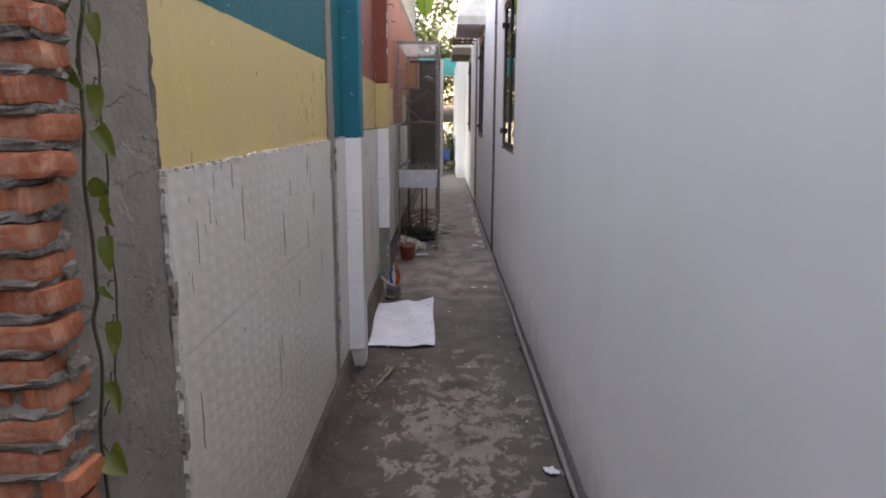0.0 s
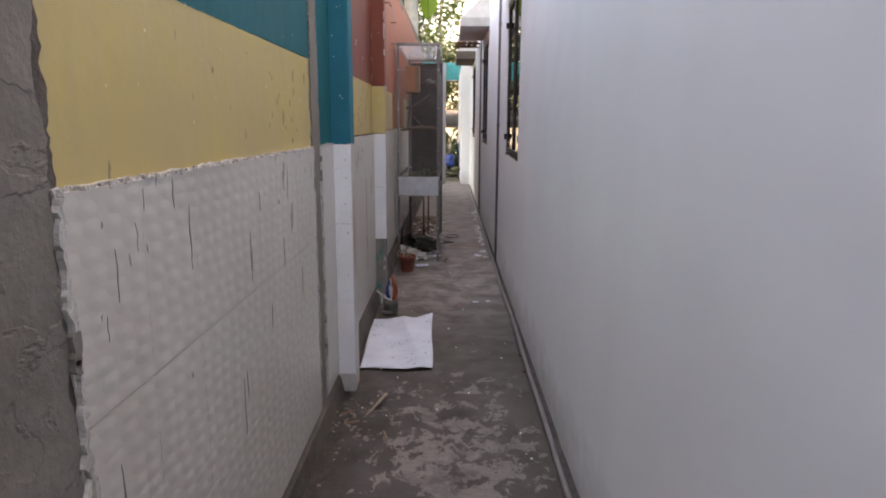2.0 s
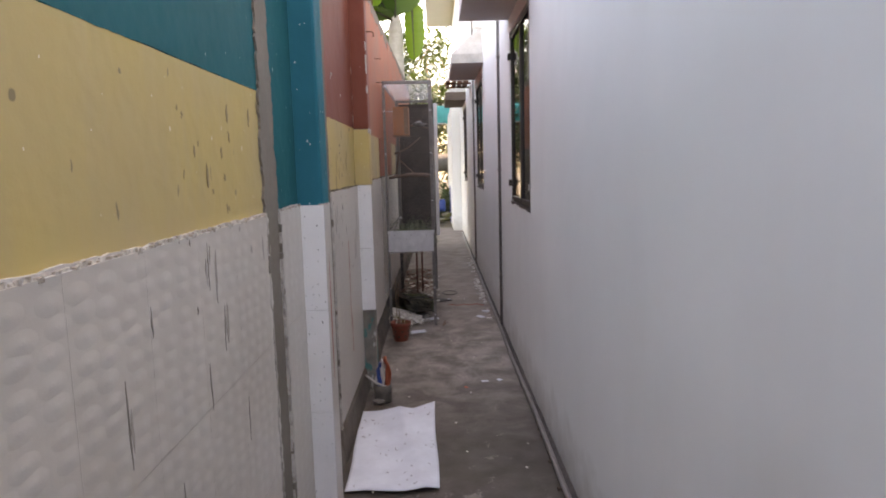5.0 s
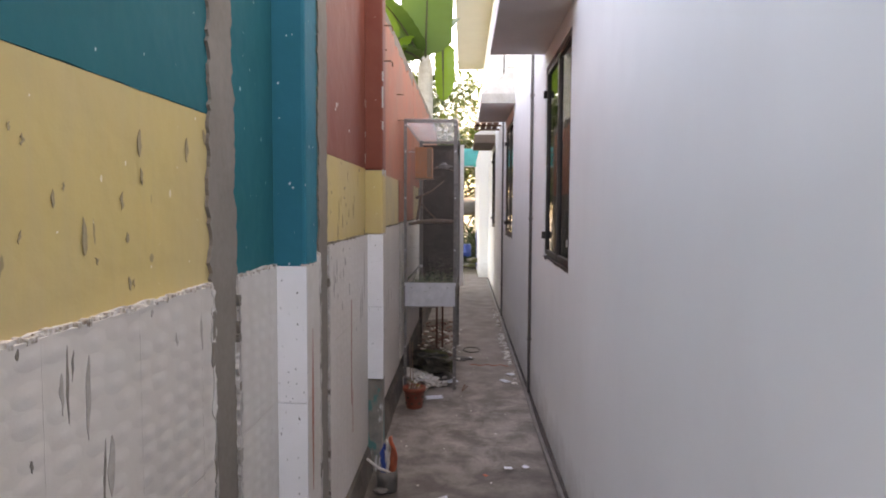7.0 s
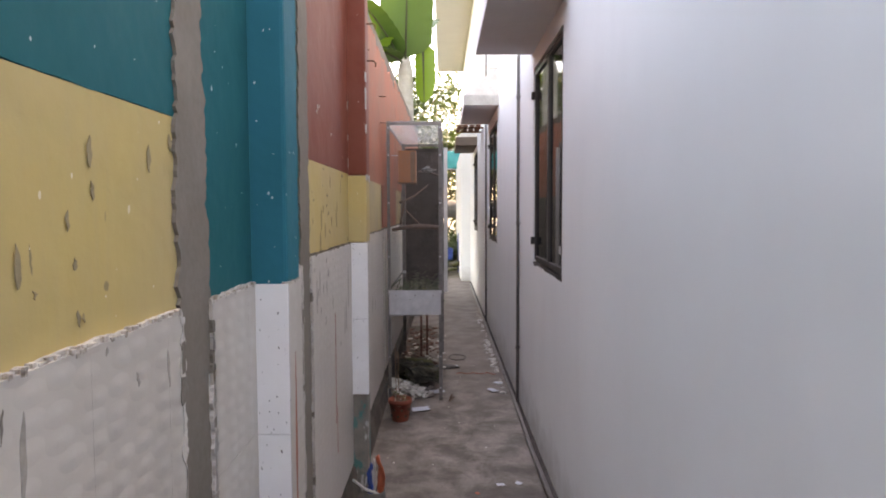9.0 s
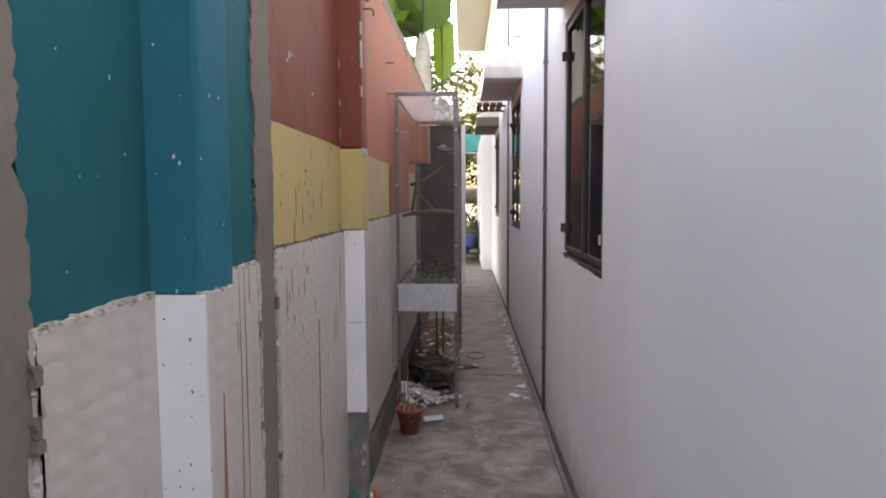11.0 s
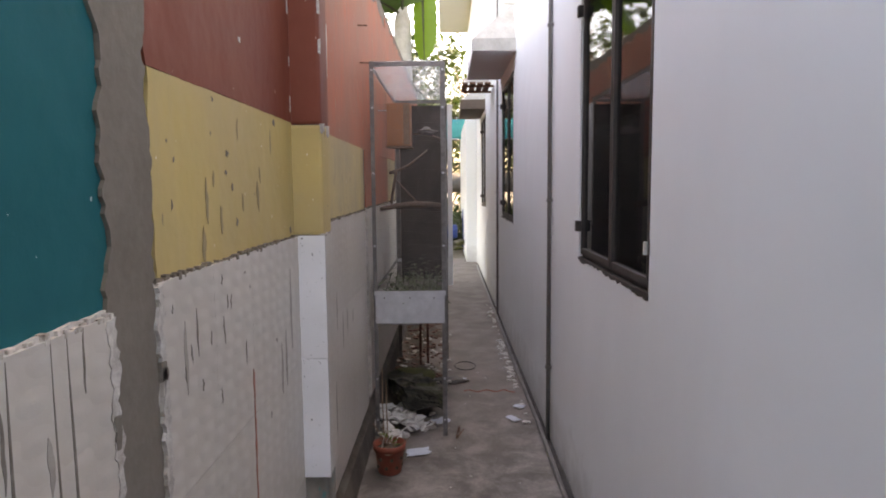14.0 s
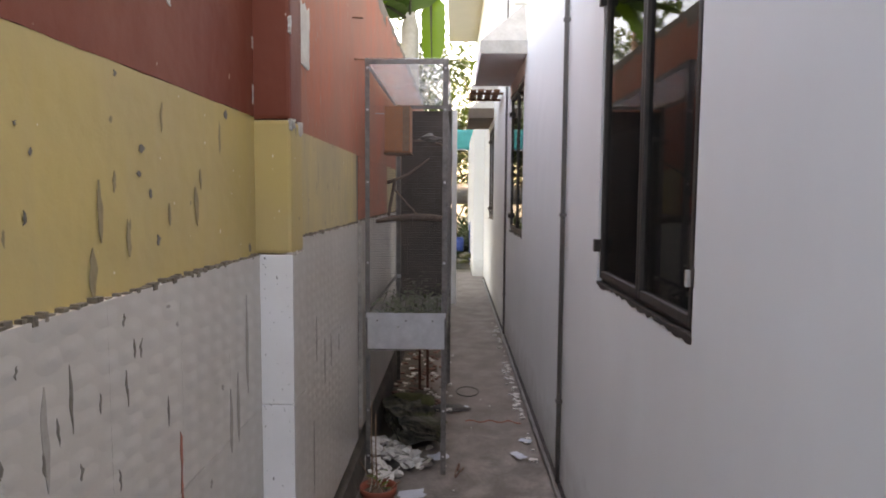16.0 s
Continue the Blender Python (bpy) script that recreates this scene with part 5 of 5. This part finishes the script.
def vine():
    """Two thin stems with curled, folded leaves."""
    t = thing("hanging_vine", "thin green vine hanging in front of bare plaster", "vine", at=(0, 0, 0))

    def smoothed(knots, y, seed):
        out = []
        for a, b in zip(knots, knots[1:]):
            for k in range(5):
                f = k / 5
                f = f * f * (3 - 2 * f)
                z = a[1] + (b[1] - a[1]) * k / 5
                out.append((a[0] + (b[0] - a[0]) * f, y + 0.006 * noise.noise(Vector((z * 6, seed, 0))), z))
        return out + [(knots[-1][0], y, knots[-1][1])]

    # x and z where the stems bend
    main = smoothed([(-0.406, 1.62), (-0.412, 1.576), (-0.427, 1.5), (-0.43, 1.406), (-0.438, 1.315), (-0.434, 1.231), (-0.436, 1.152), (-0.447, 1.106), (-0.44, 1.042), (-0.454, 0.908), (-0.453, 0.806), (-0.457, 0.725)], 1.150, 1)
    side = smoothed([(-0.414, 1.62), (-0.409, 1.576), (-0.403, 1.5), (-0.409, 1.422), (-0.405, 1.349), (-0.415, 1.256), (-0.41, 1.169), (-0.413, 1.116), (-0.426, 1.005), (-0.449, 0.947)], 1.158, 4)
    part("stem", tube(main, 0.0030, 6), STEM, t, smooth=True)
    part("stem", tube(side, 0.0018, 6), STEM, t, smooth=True)
    # leaf root x, z, tip x, z, width
    for k, (rx, rz, tx, tz, w) in enumerate([(-0.433, 1.572, -0.43, 1.542, 0.025), (-0.405, 1.557, -0.397, 1.516, 0.017), (-0.431, 1.483, -0.417, 1.453, 0.028), (-0.41, 1.461, -0.41, 1.41, 0.02), (-0.413, 1.402, -0.382, 1.357, 0.028), (-0.428, 1.303, -0.407, 1.324, 0.025), (-0.409, 1.303, -0.387, 1.258, 0.025), (-0.412, 1.241, -0.41, 1.187, 0.02), (-0.419, 1.165, -0.41, 1.143, 0.02), (-0.416, 1.108, -0.416, 1.052, 0.02), (-0.429, 1.009, -0.411, 0.959, 0.025), (-0.445, 0.888, -0.408, 0.857, 0.04)]):
        rng = random.Random(k)
        root, tip = Vector((rx, 1.150, rz)), Vector((tx, 1.150 - rng.uniform(0.0, 0.025), tz))
        way = (tip - root)
        l = way.length
        way.normalize()
        flat = Vector((-way.z, 0.0, way.x)) if way.z < 0 else Vector((way.z, 0, -way.x))
        tilt = rng.uniform(0.1, 0.5) * (1 if k % 2 else -1)
        sidew = (flat * math.cos(tilt) + Vector((0, 1, 0)) * math.sin(tilt)).normalized()
        up = way.cross(sidew)
        bm = bmesh.new()
        rows = []
        for i in range(10):
            f = i / 9
            hw = 0.72 * w * (math.sin(math.pi * (0.12 + 0.88 * f) ** 0.62) ** 0.7 if f < 1 else 0.06)
            mid = root + way * l * f + up * 0.12 * l * math.sin(3 * f + k)
            row = []
            for q in (-1, -0.55, 0, 0.55, 1):
                curl = hw * (0.25 + 0.25 * (k % 3)) * abs(q) ** 1.5 + 0.003 * noise.noise(Vector((i * 0.7, q * 2, k)))
                row.append(bm.verts.new(mid + sidew * hw * q * (0.9 if q > 0 else 0.75) + up * curl))
            rows.append(row)
        for a, b in zip(rows, rows[1:]):
            for q in range(4):
                bm.faces.new((a[q], a[q + 1], b[q + 1], b[q]))
        leaf = part("leaf", bm, LEAF, t, smooth=True)
        near = min(main + side, key=lambda p: (p[0] - rx) ** 2 + (p[2] - rz - 0.012) ** 2)
        part("leaf_stalk", tube([near, (Vector(near) + root) / 2 + Vector((0, -0.004, 0.006)), root], 0.0016, 5), STEM, leaf)
    for k, (x, z, lean, drop) in enumerate((((main[24][0]), main[24][2], -0.055, 0.075), (main[33][0], main[33][2], -0.03, 0.085), (main[40][0], main[40][2], -0.035, 0.10), (main[14][0], main[14][2], -0.05, 0.045))):
        part("tendril", tube([(x, 1.150, z), (x + lean * 0.45, 1.146, z + 0.010), (x + lean * 0.9, 1.144, z - 0.006), (x + lean, 1.146, z - drop * 0.45), (x + lean * 0.55, 1.148, z - drop)], 0.0013, 5), BARK, t)


vine()

# ---- over and behind the walls ----
def banana(x, y, h):
    rng = random.Random(7)
    t = thing("banana_plant", "banana plant with broad bright leaves behind the wall", "banana plant", at=(x, y, 0))
    part("trunk", tube([(0, 0, -0.1), (0.01, 0, h * 0.5), (0.0, 0, h - 0.1), (0.0, 0, h + 0.12)], [0.15, 0.135, 0.125, 0.07], 16), PALESTEM, t, smooth=True)
    # root above the trunk's top, way, side, length, width, droop
    for root, way, side, l, w, d in (
            ((0, -0.02, -0.05), (0.05, -0.35, 1), (1, 0.1, 0), 2.0, 0.86, 0.25),
            ((0.30, -0.05, 0.40), (0.02, -0.1, -1), (0.75, -0.5, 0), 1.15, 0.42, -0.1),
            ((-0.05, 0, 0), (-0.45, -0.6, 0.9), (0.8, -0.5, 0.2), 1.8, 0.55, 0.5),
            ((-0.30, -0.1, 0.55), (-0.3, -0.5, -0.5), (0.9, -0.2, 0.3), 1.2, 0.5, 0.5),
            ((0, 0, 0), (-0.9, 0.1, 0.9), (0.2, 1, 0.1), 1.6, 0.5, 0.6),
            ((0, 0, 0), (0.35, 0.5, 1.0), (0.9, -0.5, 0), 1.7, 0.5, 0.5),
            ((0, 0, 0), (-0.7, -0.8, 0.45), (0.7, -0.6, 0.2), 1.6, 0.5, 0.8)):
        bm = bmesh.new()
        root = Vector((0, 0, h)) + Vector(root)
        way = Vector(way).normalized()
        side = Vector(side)
        side = (side - way * side.dot(way)).normalized()
        up = side.cross(way)
        rows = []
        for i in range(25):
            s = i / 24
            mid = way * l * s - Vector((0, 0, 1)) * d * l * s * s * 0.6
            hw = w * 0.5 * min(1, s * 5) * math.sqrt(max(0.0, 1 - max(0, (s - 0.55) / 0.45) ** 2)) * (0.12 if s < 0.1 else 1)
            row = []
            for q in (-1, -0.5, 0, 0.5, 1):
                ripple = 0.018 * math.sin(i * 2.3 + q * 3) * abs(q)
                row.append(bm.verts.new(root + mid + side * hw * q + up * (hw * 0.22 * abs(q) + ripple)))
            rows.append(row)
        for a, b in zip(rows, rows[1:]):
            for i in range(4):
                bm.faces.new((a[i], a[i + 1], b[i + 1], b[i]))
        lf = part("leaf", bm, LIME if way.z < -0.5 else BANANA, t, smooth=True)
        part("midrib", tube([root + way * l * s - Vector((0, 0, 1)) * (d * l * s * s * 0.6 + 0.008) for s in [k / 8 for k in range(9)]], [0.025 - 0.0025 * k for k in range(9)], 6), STEM, lf)
    return t


banana(-0.66, 13.2, 3.98)


def tree(x, y, h, r, n, seed, leaf=0.16, label="leafy garden tree with a dense uneven crown"):
    rng = random.Random(seed)
    t = thing("tree", label, "tree", group="garden trees", at=(x, y, 0))
    part("trunk", tube([(0, 0, -0.2), (0.05, 0.02, h * 0.35), (-0.04, 0.05, h * 0.7), (0, 0, h * 0.95)], [0.13, 0.10, 0.07, 0.03], 8), BARK, t)
    bm, lb = bmesh.new(), bmesh.new()
    for k in range(34):
        a, e = rng.uniform(0, 6.28), rng.uniform(-0.35, 1.0)
        z0 = h * rng.uniform(0.3, 0.8)
        tip = Vector((r * math.cos(a) * rng.uniform(0.4, 1), r * math.sin(a) * rng.uniform(0.4, 1), z0 + e * r * 0.7))
        tube([(0, 0, z0 * 0.85), tip * 0.5 + Vector((0, 0, z0 * 0.45)), tip], [0.03, 0.018, 0.006], 5, lb)
        for _ in range(n // 34):
            p = tip + Vector((rng.gauss(0, 0.26), rng.gauss(0, 0.26), rng.gauss(0, 0.22))) * r * 0.7
            b = rng.uniform(0, 6.28)
            blade(bm, p, (math.cos(b), math.sin(b), rng.uniform(-0.6, 0.3)), (-math.sin(b), math.cos(b), rng.uniform(-0.4, 0.4)), leaf * rng.uniform(0.7, 1.3), leaf * 0.5, 0.3, 0.2, 2)
    part("limbs", lb, BARK, t)
    part("crown", bm, TREELEAF, t, kind="stuff")


tree(0.6, 24.0, 5.2, 2.0, 2400, 1, 0.24)
tree(-1.5, 22.5, 5.0, 1.9, 5000, 2, 0.24)
tree(-0.4, 30.0, 7.0, 3.0, 1500, 3, 0.34)
tree(2.8, 29.0, 6.0, 2.5, 2200, 4, 0.24)
tree(-4.5, 19.0, 5.0, 2.0, 2000, 5, 0.2)
tree(-2.3, 16.5, 5.6, 1.7, 2700, 8, 0.2)
tree(-3.4, 13.0, 5.4, 1.6, 2400, 9, 0.2)
tree(-3.2, 31.0, 6.5, 3.0, 2400, 6, 0.26)


def shrub(x, y, h, n, seed):
    rng = random.Random(seed)
    t = thing("shrub", "low green shrub with long arching leaves", "shrub", group="shrubs", at=(x, y, -0.03))
    bm = bmesh.new()
    for _ in range(n):
        a = rng.uniform(0, 6.28)
        blade(bm, (rng.uniform(-0.1, 0.1), rng.uniform(-0.1, 0.1), rng.uniform(0, h * 0.5)), (math.cos(a), math.sin(a), rng.uniform(0.5, 2.2)), (-math.sin(a), math.cos(a), 0), h * rng.uniform(0.4, 0.9), 0.06, rng.uniform(0.2, 0.7), 0.2, 5)
    part("leaf_tuft", bm, TREELEAF, t, kind="stuff")


for k, (x, y, h) in enumerate(((0.05, 18.3, 1.0), (0.35, 18.8, 1.2), (-0.35, 18.6, 1.3), (0.2, 20.2, 1.5), (-0.5, 20.5, 1.6), (-0.1, 22.0, 1.7), (0.6, 22.0, 1.7))):
    shrub(x, y, h, 70, 40 + k)
for k in range(16):
    rng = random.Random(70 + k)
    ob = tagged(part("rubble_stone", rock((rng.uniform(0.07, 0.16), rng.uniform(0.07, 0.14), rng.uniform(0.04, 0.07)), k), MOSS), "dark rough stone in a garden pile", "stone", group="rubble stones")
    ob.location = (-0.35 + 0.07 * (k % 12) + rng.uniform(-0.03, 0.03), 17.3 + rng.uniform(0, 0.35), 0.02 + 0.11 * (k // 4))


def barrel(x, y, z, r, h, label):
    t = thing("plastic_barrel", label, "barrel", group="barrels", at=(x, y, z))
    part("barrel_body", lathe([(r * 0.9, 0), (r, h * 0.08), (r, h * 0.3), (r * 1.04, h * 0.33), (r, h * 0.36), (r, h * 0.64), (r * 1.04, h * 0.67), (r, h * 0.7), (r, h * 0.92), (r * 0.9, h)], 20), BLUE, t, smooth=True)
    part("lid", lathe([(r * 0.86, h), (r * 0.86, h + 0.02)], 20), BLUE, t)


barrel(0.40, 18.2, -0.03, 0.11, 0.95, "blue plastic barrel standing among shrubs")
barrel(0.06, 17.9, 0.30, 0.12, 0.28, "small blue plastic drum on the stone pile")
tank = thing("water_tank", "dark grey cylindrical water tank on a low stand", "tank", at=(0, 21.2, 0))
part("tank_body", tube([(-1.2, 0, 1.55), (-1.15, 0, 1.55), (1.1, 0, 1.55), (1.15, 0, 1.55)], [0.2, 0.27, 0.27, 0.2], 20), PVC, tank, smooth=True)
for x in (-0.8, 0.8):
    part("stand", box(x - 0.05, x + 0.05, -0.25, 0.25, -0.05, 1.30), CONCRETE, tank)


def tarp_sheet():
    t = thing("tarpaulin", "turquoise tarpaulin stretched between two poles", "tarpaulin", at=(0, 19.9, 0))
    bm = bmesh.new()
    rows = [[bm.verts.new((-1.4 + 2.8 * i / 20, 0.03 * math.sin(i * 1.3 + j), 2.66 + 0.5 * j / 6 - 0.03 * math.sin(math.pi * i / 20))) for i in range(21)] for j in range(7)]
    for a, b in zip(rows, rows[1:]):
        for i in range(20):
            bm.faces.new((a[i], a[i + 1], b[i + 1], b[i]))
    part("cloth", bm, TARP, t, smooth=True).modifiers.new("thick", "SOLIDIFY").thickness = 0.004
    for x in (-1.42, 1.42):
        part("pole", tube([(x, 0, -0.1), (x, 0, 3.2)], 0.025, 8), GALV, t)
    part("pole", tube([(-1.42, 0.02, 2.64), (1.42, 0.02, 2.64)], 0.016, 8), GALV, t)
    part("pole", tube([(0.20, 0.03, 2.64), (0.20, 0.03, 3.18)], 0.012, 8), GALV, t)


tarp_sheet()


def rusty_shelf():
    t = thing("wall_shelf", "rusty iron bracket shelf with old boards on the house wall", "shelf", at=(0, 0, 0))
    for y in (11.35, 11.85):
        part("bracket", box(0.18, wx(11.6), y - 0.012, y + 0.012, 2.66, 2.685), RUST, t)
    for k in range(4):
        part("board", box(0.18 + 0.09 * k, 0.25 + 0.09 * k, 11.25, 11.95, 2.687, 2.703 + 0.004 * (k % 2)), RUST, t)
    part("board", box(0.20, 0.50, 11.30, 11.36, 2.71, 2.76), CONCRETE, t)


rusty_shelf()

# ---- wall tiles, one by one ----
def tiles():
    for a, b, js in FIELDS:
        for lo, hi in zip(js, js[1:]):
            y = a
            while y < b - 0.01:
                y2 = min(b, y + 0.25)
                part("tile", box(BX - 0.002, TX, y + 0.0001, y2 - 0.0001, lo + 0.0008, hi - 0.0008), TILE, wall_left)
                y = y2


tiles()
